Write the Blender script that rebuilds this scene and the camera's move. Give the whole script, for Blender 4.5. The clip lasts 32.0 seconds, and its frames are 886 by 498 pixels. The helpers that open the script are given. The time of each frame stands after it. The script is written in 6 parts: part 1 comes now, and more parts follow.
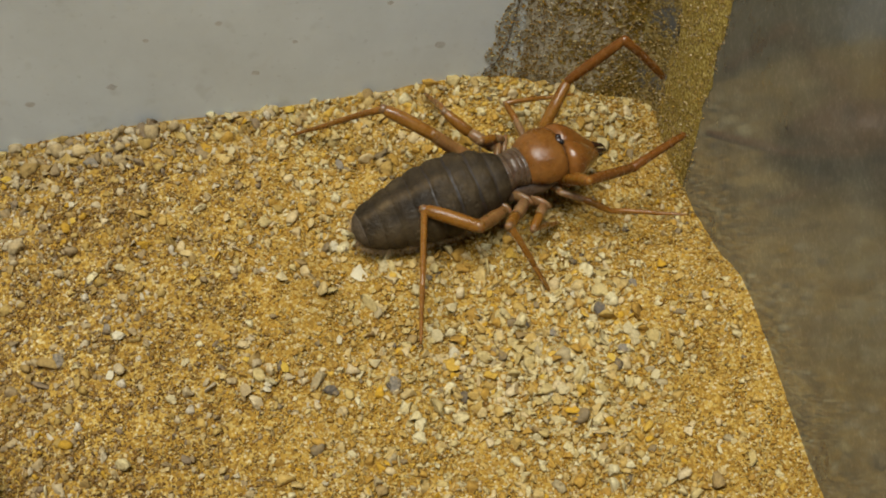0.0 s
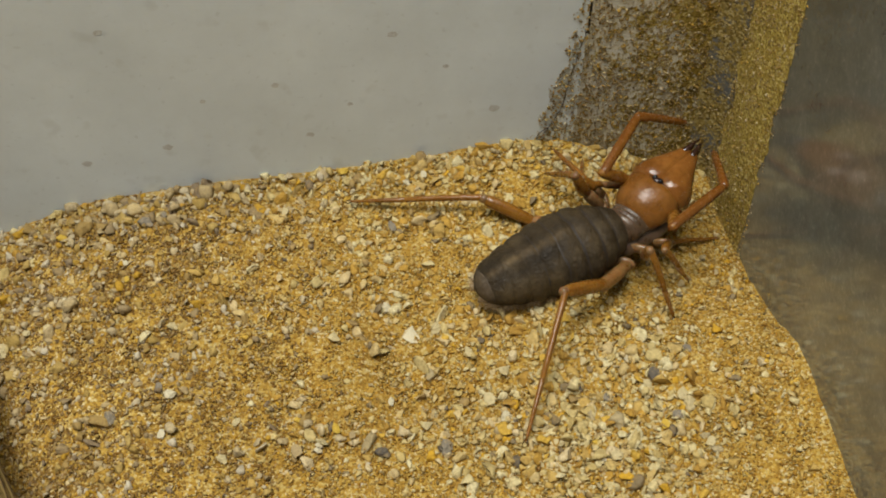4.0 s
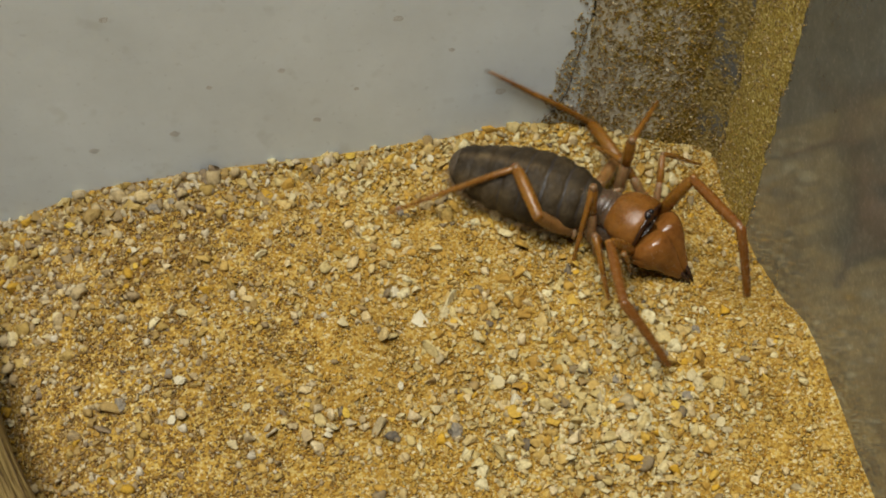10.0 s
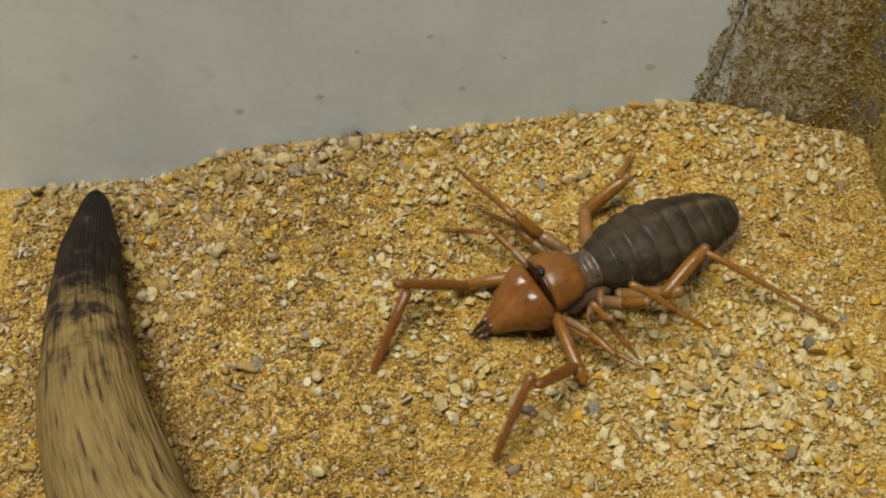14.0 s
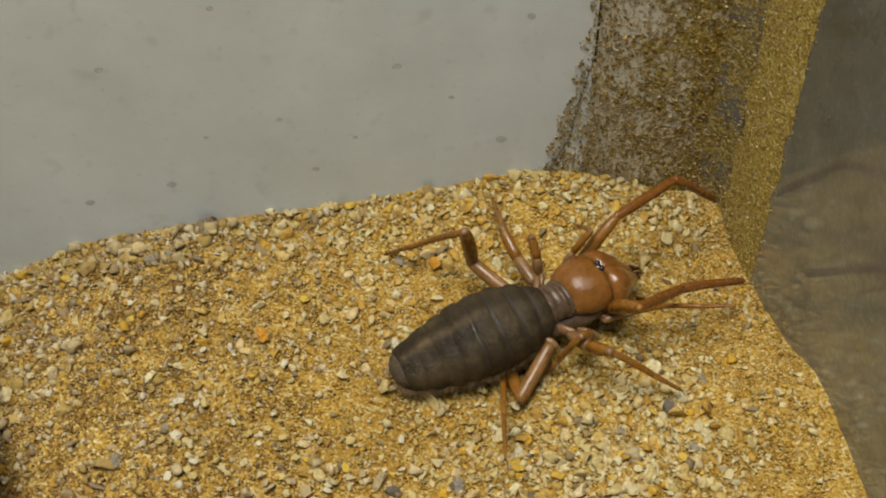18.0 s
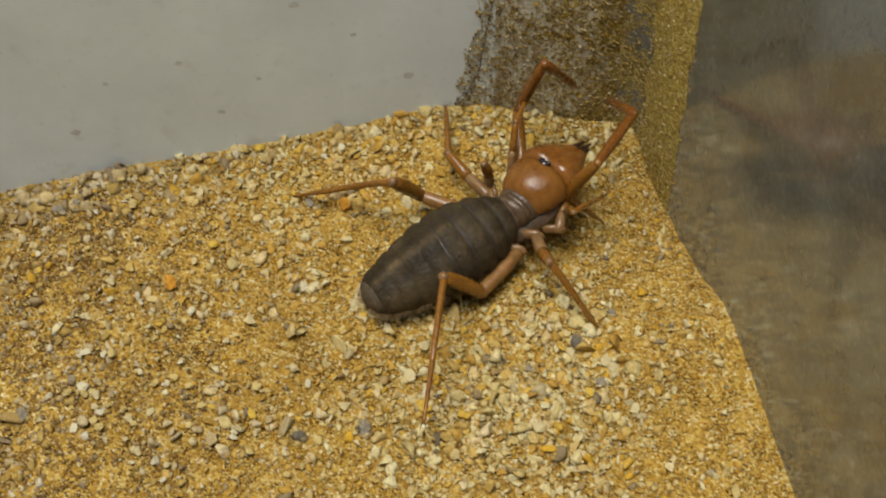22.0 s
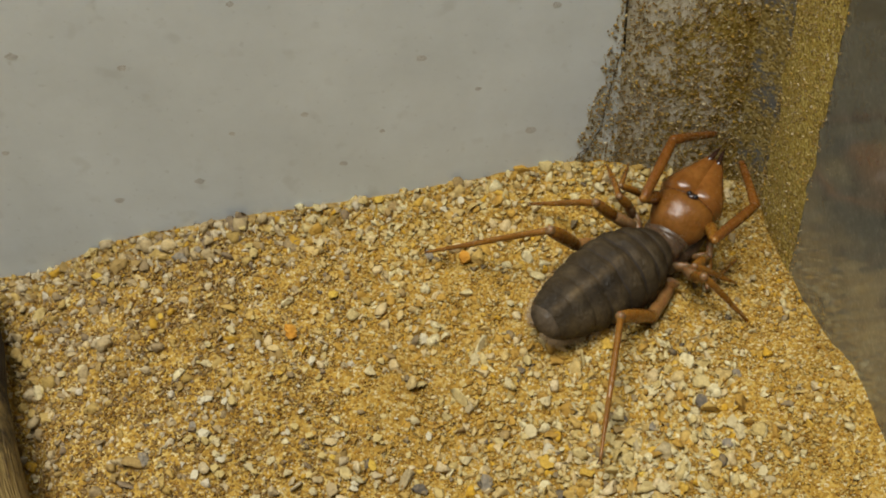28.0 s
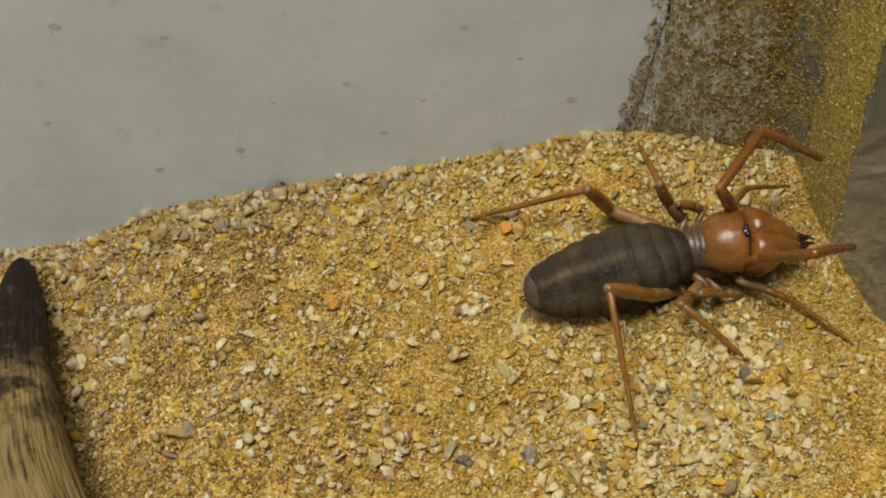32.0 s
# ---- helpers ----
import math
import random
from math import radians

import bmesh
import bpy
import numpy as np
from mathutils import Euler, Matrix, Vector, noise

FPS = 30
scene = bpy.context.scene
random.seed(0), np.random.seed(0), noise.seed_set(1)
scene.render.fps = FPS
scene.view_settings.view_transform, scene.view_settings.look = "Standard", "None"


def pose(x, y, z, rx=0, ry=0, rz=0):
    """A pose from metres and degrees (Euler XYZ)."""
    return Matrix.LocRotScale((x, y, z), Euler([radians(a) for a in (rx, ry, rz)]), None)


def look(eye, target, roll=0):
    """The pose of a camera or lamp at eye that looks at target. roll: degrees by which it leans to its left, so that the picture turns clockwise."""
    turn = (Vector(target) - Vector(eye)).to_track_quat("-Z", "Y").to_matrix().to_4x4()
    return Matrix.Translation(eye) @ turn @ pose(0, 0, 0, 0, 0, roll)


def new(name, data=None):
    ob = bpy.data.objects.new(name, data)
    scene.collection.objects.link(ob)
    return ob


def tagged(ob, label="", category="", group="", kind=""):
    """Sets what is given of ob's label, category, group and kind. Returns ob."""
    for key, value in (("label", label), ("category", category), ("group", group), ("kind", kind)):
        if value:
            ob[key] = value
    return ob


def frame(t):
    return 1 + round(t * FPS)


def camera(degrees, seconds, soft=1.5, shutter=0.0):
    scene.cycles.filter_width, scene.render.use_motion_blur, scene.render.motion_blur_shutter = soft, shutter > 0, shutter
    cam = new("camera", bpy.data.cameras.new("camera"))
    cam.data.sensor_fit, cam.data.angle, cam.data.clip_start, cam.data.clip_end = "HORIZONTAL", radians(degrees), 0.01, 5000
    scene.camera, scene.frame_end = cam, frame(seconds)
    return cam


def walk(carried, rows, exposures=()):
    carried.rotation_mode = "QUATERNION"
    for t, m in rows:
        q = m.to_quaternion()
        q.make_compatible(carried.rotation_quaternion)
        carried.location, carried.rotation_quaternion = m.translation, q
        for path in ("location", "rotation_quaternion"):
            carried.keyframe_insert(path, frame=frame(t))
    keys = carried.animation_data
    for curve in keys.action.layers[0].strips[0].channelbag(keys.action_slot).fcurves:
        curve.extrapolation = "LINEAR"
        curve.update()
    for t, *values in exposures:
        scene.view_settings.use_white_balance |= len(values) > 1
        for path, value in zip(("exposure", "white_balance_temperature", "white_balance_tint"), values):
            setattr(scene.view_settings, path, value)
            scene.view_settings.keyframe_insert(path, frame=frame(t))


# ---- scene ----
LENS = 36.0
cam = camera(LENS, 32.0, soft=1.85, shutter=0.3)

MM = 0.001
# seconds, eye x y z in millimetres, heading to the right of +y, tilt down, roll in degrees
PATH = [
    (0, -13.88, -163.80, 178.59, 10.576, 53.315, 2.788),
    (0.5, -14.18, -163.64, 178.24, 10.313, 53.414, 2.719),
    (1, -13.96, -163.83, 177.69, 9.658, 53.360, 2.330),
    (1.5, -14.22, -163.66, 177.39, 9.235, 53.200, 2.020),
    (2, -14.13, -163.47, 177.59, 9.514, 52.759, 2.187),
    (2.5, -14.92, -164.34, 177.58, 9.250, 51.695, 1.869),
    (3, -14.88, -164.18, 177.56, 8.440, 51.093, 1.438),
    (3.5, -16.22, -163.99, 177.41, 8.038, 50.693, 1.280),
    (5.5, -16.37, -164.03, 176.96, 6.893, 50.157, 0.938),
    (6, -15.44, -164.70, 176.04, 6.001, 49.995, 0.007),
    (6.5, -16.01, -164.44, 175.49, 5.965, 49.907, -0.271),
    (7, -16.16, -164.54, 175.44, 5.668, 49.872, -0.518),
    (7.5, -16.56, -164.44, 175.60, 5.969, 50.002, -0.397),
    (8, -16.20, -164.64, 175.75, 6.266, 50.230, -0.301),
    (8.5, -16.28, -164.35, 175.86, 6.329, 50.446, -0.541),
    (9, -16.05, -164.22, 176.22, 6.593, 50.757, -0.298),
    (9.5, -16.04, -164.42, 176.22, 6.843, 50.808, -0.061),
    (10, -16.85, -164.01, 177.41, 7.541, 51.131, 0.537),
    (10.5, -16.52, -164.18, 177.03, 7.472, 51.165, 0.442),
    (11, -15.87, -163.98, 176.67, 7.269, 51.226, 0.182),
    (11.5, -16.64, -163.56, 176.35, 6.344, 51.278, -0.261),
    (12, -17.77, -163.68, 176.83, 6.058, 51.392, -0.306),
    (12.5, -18.65, -163.70, 177.17, 6.193, 51.530, -0.066),
    (13, -19.32, -163.62, 175.81, 5.565, 51.556, -0.234),
    (13.5, -23.12, -163.77, 174.43, 1.498, 51.257, -2.493),
    (15.5, -22.24, -163.41, 169.40, 0.013, 53.839, -1.883),
    (16, -13.69, -167.07, 166.23, 3.757, 54.106, -0.699),
    (16.5, -8.35, -169.67, 165.25, 5.100, 54.283, -0.233),
    (17, -4.89, -168.63, 166.17, 6.390, 53.145, 0.002),
    (17.5, -7.49, -165.24, 169.34, 7.368, 50.631, 0.099),
    (18, -15.71, -162.13, 174.46, 7.125, 48.952, -0.221),
    (18.5, -18.21, -161.61, 176.65, 6.766, 49.779, -0.440),
    (19, -15.57, -162.45, 174.95, 5.870, 50.741, -0.783),
    (19.5, -13.38, -162.41, 174.39, 5.979, 51.574, -1.185),
    (20, -5.77, -163.23, 173.30, 7.366, 51.780, -1.190),
    (20.5, -0.20, -160.96, 175.18, 8.658, 53.039, -0.824),
    (21, 1.68, -161.45, 175.37, 10.072, 53.570, 0.215),
    (21.5, 1.13, -162.49, 173.63, 9.345, 53.119, -0.339),
    (22, -0.98, -160.85, 173.96, 7.136, 52.116, -2.071),
    (22.5, -4.41, -162.03, 172.84, 5.472, 49.337, -2.854),
    (23, -6.43, -159.86, 174.13, 4.162, 48.542, -3.393),
    (23.5, -8.06, -158.71, 174.33, 3.338, 48.979, -3.636),
    (24, -8.55, -159.23, 173.59, 2.824, 49.366, -3.857),
    (24.5, -8.38, -159.42, 173.46, 2.987, 49.923, -3.826),
    (25, -8.78, -159.59, 173.17, 3.065, 49.986, -3.883),
    (25.5, -8.82, -160.38, 172.40, 2.434, 49.488, -4.333),
    (27.5, -8.94, -160.18, 172.77, 2.929, 49.790, -4.100),
    (28, -9.30, -159.97, 172.97, 2.800, 49.441, -4.189),
    (28.5, -9.62, -160.21, 172.65, 2.350, 49.015, -4.338),
    (29, -9.83, -159.13, 173.44, 2.351, 49.346, -4.245),
    (29.5, -10.61, -159.65, 172.97, 2.206, 49.192, -4.250),
    (30, -10.86, -159.76, 173.07, 1.997, 49.026, -4.399),
    (30.5, -11.05, -158.81, 173.11, 1.868, 49.430, -4.663),
    (31, -11.72, -159.32, 172.51, 1.551, 49.875, -4.869),
    (31.5, -11.45, -159.17, 172.88, 1.049, 50.343, -5.256),
    (32, -13.44, -158.01, 174.27, 1.657, 51.115, -4.966),
]


def shot(x, y, z, heading, down, roll):
    h, d = radians(heading), radians(down)
    eye = Vector((x, y, z)) * MM
    return look(eye, eye + Vector((math.sin(h) * math.cos(d), math.cos(h) * math.cos(d), -math.sin(d))), roll)


walk(cam, [(row[0], shot(*row[1:])) for row in PATH])

# ---- light: one soft ceiling fitting above the open tank, and the pale room around it ----
world = bpy.data.worlds.new("room_light")
world.use_nodes = True
world.node_tree.nodes["Background"].inputs["Color"].default_value = (0.97, 1.0, 0.99, 1)
world.node_tree.nodes["Background"].inputs["Strength"].default_value = 0.10
scene.world = world
lamp_data = bpy.data.lights.new("ceiling_lamp_light", "AREA")
lamp_data.shape, lamp_data.size, lamp_data.size_y = "RECTANGLE", 0.56, 0.46
lamp_data.energy, lamp_data.color = 15.6, (1.0, 0.985, 0.93)
new("ceiling_lamp_light", lamp_data).matrix_world = look((-0.20, -0.15, 1.05), (-0.20, -0.15, 0))
scene.view_settings.exposure = 0.0


# ---- materials ----
def material(name):
    m = bpy.data.materials.new(name)
    m.use_nodes = True
    return m, m.node_tree.nodes, m.node_tree.links, m.node_tree.nodes["Principled BSDF"]


def ramp(nodes, stops, constant=False):
    r = nodes.new("ShaderNodeValToRGB")
    r.color_ramp.interpolation = "CONSTANT" if constant else "LINEAR"
    e = r.color_ramp.elements
    e[0].position, e[0].color = stops[0][0], (*stops[0][1], 1)
    e[1].position, e[1].color = stops[-1][0], (*stops[-1][1], 1)
    for p, c in stops[1:-1]:
        k = e.new(p)
        k.color = (*c, 1)
    return r


def mixed(nodes, links, fac, a, b, mode="MIX"):
    n = nodes.new("ShaderNodeMix")
    n.data_type, n.blend_type = "RGBA", mode
    for socket, value in ((n.inputs[0], fac), (n.inputs[6], a), (n.inputs[7], b)):
        if hasattr(value, "links") or isinstance(value, bpy.types.NodeSocket):
            links.new(value, socket)
        elif isinstance(value, tuple):
            socket.default_value = (*value, 1)
        else:
            socket.default_value = value
    return n.outputs[2]


def noise_of(nodes, links, scale, detail=4.0, rough=0.6, stretch=None):
    co = nodes.new("ShaderNodeTexCoord")
    out = co.outputs["Object"]
    if stretch:
        mp = nodes.new("ShaderNodeMapping")
        mp.inputs["Scale"].default_value = stretch
        links.new(out, mp.inputs[0])
        out = mp.outputs[0]
    n = nodes.new("ShaderNodeTexNoise")
    n.inputs["Scale"].default_value, n.inputs["Detail"].default_value, n.inputs["Roughness"].default_value = scale, detail, rough
    links.new(out, n.inputs["Vector"])
    return n.outputs["Fac"]


def bump(nodes, links, bsdf, height, strength, metres):
    b = nodes.new("ShaderNodeBump")
    b.inputs["Strength"].default_value, b.inputs["Distance"].default_value = strength, metres
    links.new(height, b.inputs["Height"])
    links.new(b.outputs[0], bsdf.inputs["Normal"])


GRAIN_STOPS = [
    (0.0, (0.292, 0.145, 0.015)), (0.14, (0.427, 0.225, 0.022)), (0.30, (0.535, 0.305, 0.036)), (0.44, (0.563, 0.353, 0.060)),
    (0.56, (0.554, 0.389, 0.101)), (0.68, (0.603, 0.450, 0.151)), (0.79, (0.641, 0.508, 0.218)), (0.86, (0.321, 0.208, 0.056)),
    (0.91, (0.184, 0.128, 0.045)), (0.94, (0.622, 0.345, 0.017)), (0.97, (0.699, 0.583, 0.330))]
GRAVEL_STOPS = [
    (0.0, (0.506, 0.300, 0.049)), (0.14, (0.409, 0.238, 0.041)), (0.26, (0.544, 0.371, 0.106)), (0.40, (0.563, 0.415, 0.158)),
    (0.54, (0.583, 0.450, 0.203)), (0.68, (0.622, 0.495, 0.260)), (0.79, (0.661, 0.548, 0.325)), (0.86, (0.351, 0.247, 0.102)),
    (0.91, (0.234, 0.181, 0.102)), (0.945, (0.603, 0.353, 0.024)), (0.985, (0.137, 0.115, 0.086))]


def grain_material(name, stops, dirt=0.35):
    m, n, l, b = material(name)
    g = n.new("ShaderNodeNewGeometry")
    r = ramp(n, stops, True)
    l.new(g.outputs["Random Per Island"], r.inputs[0])
    mottle = ramp(n, [(0.3, (0.58, 0.53, 0.45)), (0.7, (1.16, 1.14, 1.10))])
    l.new(noise_of(n, l, 1900, 6, 0.7), mottle.inputs[0])
    col = mixed(n, l, 0.8, r.outputs[0], mottle.outputs[0], "MULTIPLY")
    dust = ramp(n, [(0.45, (0, 0, 0)), (0.75, (1, 1, 1))])
    l.new(noise_of(n, l, 1100, 4, 0.65), dust.inputs[0])
    f = n.new("ShaderNodeMath")
    f.operation = "MULTIPLY"
    f.inputs[1].default_value = dirt
    l.new(dust.outputs[0], f.inputs[0])
    l.new(mixed(n, l, f.outputs[0], col, (0.47, 0.30, 0.065)), b.inputs["Base Color"])
    b.inputs["Roughness"].default_value = 0.78
    b.inputs["Specular IOR Level"].default_value = 0.35
    bump(n, l, b, noise_of(n, l, 2600, 5, 0.7), 0.8, 0.0003)
    return m


def sand_sheet_material():
    m, n, l, b = material("ochre_sand_with_gap_shade")
    co = n.new("ShaderNodeTexCoord")
    v = n.new("ShaderNodeTexVoronoi")
    v.inputs["Scale"].default_value = 2300
    l.new(co.outputs["Object"], v.inputs["Vector"])
    sep = n.new("ShaderNodeSeparateColor")
    l.new(v.outputs["Color"], sep.inputs[0])
    # kept darker than the loose grains, painting shade into the gaps between them
    r = ramp(n, [(0.0, (0.239, 0.135, 0.022)), (0.35, (0.368, 0.219, 0.036)), (0.65, (0.460, 0.298, 0.058)), (0.88, (0.515, 0.391, 0.135)), (1.0, (0.589, 0.502, 0.290))])
    l.new(sep.outputs[0], r.inputs[0])
    broad = ramp(n, [(0.3, (0.74, 0.69, 0.62)), (0.7, (1.1, 1.08, 1.05))])
    l.new(noise_of(n, l, 55, 4), broad.inputs[0])
    l.new(mixed(n, l, 0.9, r.outputs[0], broad.outputs[0], "MULTIPLY"), b.inputs["Base Color"])
    b.inputs["Roughness"].default_value = 0.9
    b.inputs["Specular IOR Level"].default_value = 0.2
    bump(n, l, b, v.outputs["Distance"], 0.8, 0.0004)
    return m


def panel_material(name, base, dark, rough, spots=0.0, ior=1.5):
    m, n, l, b = material(name)
    broad = ramp(n, [(0.3, dark), (0.65, base)])
    l.new(noise_of(n, l, 22, 5, 0.55), broad.inputs[0])
    col = broad.outputs[0]
    if spots:
        s = ramp(n, [(0.0, (1, 1, 1)), (0.62, (1, 1, 1)), (0.72, (0.8, 0.79, 0.76)), (1.0, (0.62, 0.61, 0.58))])
        l.new(noise_of(n, l, 210, 2, 0.5), s.inputs[0])
        col = mixed(n, l, spots, col, s.outputs[0], "MULTIPLY")
        cloud = ramp(n, [(0.35, (0.93, 0.93, 0.925)), (0.65, (1.03, 1.03, 1.03))])
        l.new(noise_of(n, l, 48, 6, 0.68), cloud.inputs[0])
        col = mixed(n, l, 1.0, col, cloud.outputs[0], "MULTIPLY")
        dots = ramp(n, [(0.0, (1, 1, 1)), (0.64, (1, 1, 1)), (0.74, (0.84, 0.84, 0.83))])
        l.new(noise_of(n, l, 800, 2, 0.5), dots.inputs[0])
        col = mixed(n, l, 0.6, col, dots.outputs[0], "MULTIPLY")
    else:
        specks = ramp(n, [(0.0, (0.72, 0.72, 0.70)), (0.5, (0.95, 0.95, 0.94)), (0.62, (1.15, 1.15, 1.12)), (0.75, (1.7, 1.68, 1.6))])
        l.new(noise_of(n, l, 1100, 5, 0.75), specks.inputs[0])
        col = mixed(n, l, 1.0, col, specks.outputs[0], "MULTIPLY")
        film = ramp(n, [(0.35, (0.9, 0.9, 0.9)), (0.65, (1.12, 1.12, 1.1))])
        l.new(noise_of(n, l, 90, 5, 0.65), film.inputs[0])
        col = mixed(n, l, 1.0, col, film.outputs[0], "MULTIPLY")
    l.new(col, b.inputs["Base Color"])
    rr = ramp(n, [(0.3, (rough * 0.75,) * 3), (0.7, (rough * 1.3,) * 3)])
    l.new(noise_of(n, l, 60, 4), rr.inputs[0])
    l.new(rr.outputs[0], b.inputs["Roughness"])
    b.inputs["IOR"].default_value = ior
    bump(n, l, b, noise_of(n, l, 420, 3), 0.08, 0.0003)
    return m


def dusted_material(name, bare, cover, gain, gold=1.0):
    """A panel under a crust of clinging sand dust; the crust thickens by gain for each metre towards the corner."""
    m, n, l, b = material(name)
    co = n.new("ShaderNodeTexCoord")
    sep = n.new("ShaderNodeSeparateXYZ")
    l.new(co.outputs["Object"], sep.inputs[0])
    v = n.new("ShaderNodeTexVoronoi")
    v.inputs["Scale"].default_value = 2600
    l.new(co.outputs["Object"], v.inputs["Vector"])
    cell = n.new("ShaderNodeSeparateColor")
    l.new(v.outputs["Color"], cell.inputs[0])
    grain = ramp(n, [(0.0, (0.13 * gold, 0.09 * gold, 0.022)), (0.4, (0.25 * gold, 0.178 * gold, 0.044)), (0.75, (0.36 * gold, 0.268 * gold, 0.075)), (1.0, (0.5 * gold, 0.42 * gold, 0.2))])
    l.new(cell.outputs[0], grain.inputs[0])

    def added(a, c, k):
        q = n.new("ShaderNodeMath")
        q.operation = "MULTIPLY_ADD"
        l.new(a, q.inputs[0])
        q.inputs[1].default_value = k
        if isinstance(c, float):
            q.inputs[2].default_value = c
        else:
            l.new(c, q.inputs[2])
        return q.outputs[0]
    total = added(sep.outputs[0], cover - gain * 0.036, gain)
    total = added(noise_of(n, l, 1250, 4, 0.7), total, 1.0)
    total = added(noise_of(n, l, 120, 3, 0.6), total, 0.7)
    edge = ramp(n, [(0.78, (0, 0, 0)), (0.90, (1, 1, 1))])
    l.new(total, edge.inputs[0])
    l.new(mixed(n, l, edge.outputs[0], bare, grain.outputs[0]), b.inputs["Base Color"])
    b.inputs["Roughness"].default_value = 0.8
    b.inputs["Specular IOR Level"].default_value = 0.25
    bump(n, l, b, total, 0.6, 0.0005)
    return m


def skin(name, a, c, scale, rough, spec=0.5, sub=0.0, relief=0.15, stretch=None):
    m, n, l, b = material(name)
    r = ramp(n, [(0.3, a), (0.7, c)])
    l.new(noise_of(n, l, scale, 5, 0.6, stretch), r.inputs[0])
    fleck = ramp(n, [(0.3, (0.66, 0.62, 0.58)), (0.5, (1.0, 1.0, 1.0)), (0.7, (1.22, 1.24, 1.28))])
    l.new(noise_of(n, l, scale * 5, 5, 0.7, stretch), fleck.inputs[0])
    l.new(mixed(n, l, 0.85, r.outputs[0], fleck.outputs[0], "MULTIPLY"), b.inputs["Base Color"])
    gloss = ramp(n, [(0.3, (rough * 0.7,) * 3), (0.7, (rough * 1.35,) * 3)])
    l.new(noise_of(n, l, scale * 2.2, 4), gloss.inputs[0])
    l.new(gloss.outputs[0], b.inputs["Roughness"])
    b.inputs["Specular IOR Level"].default_value = spec
    if sub:
        b.inputs["Subsurface Weight"].default_value = sub
        b.inputs["Subsurface Radius"].default_value = (1.0, 0.42, 0.16)
        b.inputs["Subsurface Scale"].default_value = 0.0009
    bump(n, l, b, noise_of(n, l, scale * 3, 4), relief, 0.0002)
    return m


def bark_material():
    m, n, l, b = material("weathered_stick_wood")
    co = n.new("ShaderNodeTexCoord")
    sep = n.new("ShaderNodeSeparateXYZ")
    l.new(co.outputs["UV"], sep.inputs[0])
    mp = n.new("ShaderNodeMapping")
    mp.inputs["Scale"].default_value = (14, 3.6, 1)
    l.new(co.outputs["UV"], mp.inputs[0])
    streak = n.new("ShaderNodeTexNoise")
    streak.inputs["Scale"].default_value, streak.inputs["Detail"].default_value = 4.0, 8
    l.new(mp.outputs[0], streak.inputs["Vector"])
    marks = ramp(n, [(0.0, (0.269, 0.194, 0.071)), (0.45, (0.222, 0.156, 0.055)), (0.58, (0.176, 0.118, 0.043)), (0.63, (0.074, 0.044, 0.023)), (0.72, (0.035, 0.020, 0.013))])
    l.new(streak.outputs["Fac"], marks.inputs[0])
    shade = ramp(n, [(0.3, (0.75, 0.72, 0.66)), (0.7, (1.08, 1.06, 1.0))])
    l.new(noise_of(n, l, 130, 5), shade.inputs[0])
    pale = mixed(n, l, 0.9, marks.outputs[0], shade.outputs[0], "MULTIPLY")
    # dark old bark is left at the tip only, with a ragged edge
    edge = n.new("ShaderNodeMath")
    edge.operation = "MULTIPLY_ADD"
    edge.inputs[1].default_value, edge.inputs[2].default_value = 0.5, -0.25
    l.new(noise_of(n, l, 260, 5, 0.7), edge.inputs[0])
    at = n.new("ShaderNodeMath")
    l.new(sep.outputs[1], at.inputs[0]), l.new(edge.outputs[0], at.inputs[1])
    tip = ramp(n, [(0.38, (0, 0, 0)), (0.50, (1, 1, 1))])
    l.new(at.outputs[0], tip.inputs[0])
    brown = ramp(n, [(0.35, (0.007, 0.004, 0.003)), (0.60, (0.020, 0.012, 0.008)), (0.76, (0.10, 0.070, 0.042))])
    l.new(noise_of(n, l, 330, 6, 0.7), brown.inputs[0])
    l.new(mixed(n, l, tip.outputs[0], brown.outputs[0], pale), b.inputs["Base Color"])
    b.inputs["Roughness"].default_value = 0.6
    b.inputs["Specular IOR Level"].default_value = 0.2
    bump(n, l, b, streak.outputs["Fac"], 0.9, 0.0012)
    return m


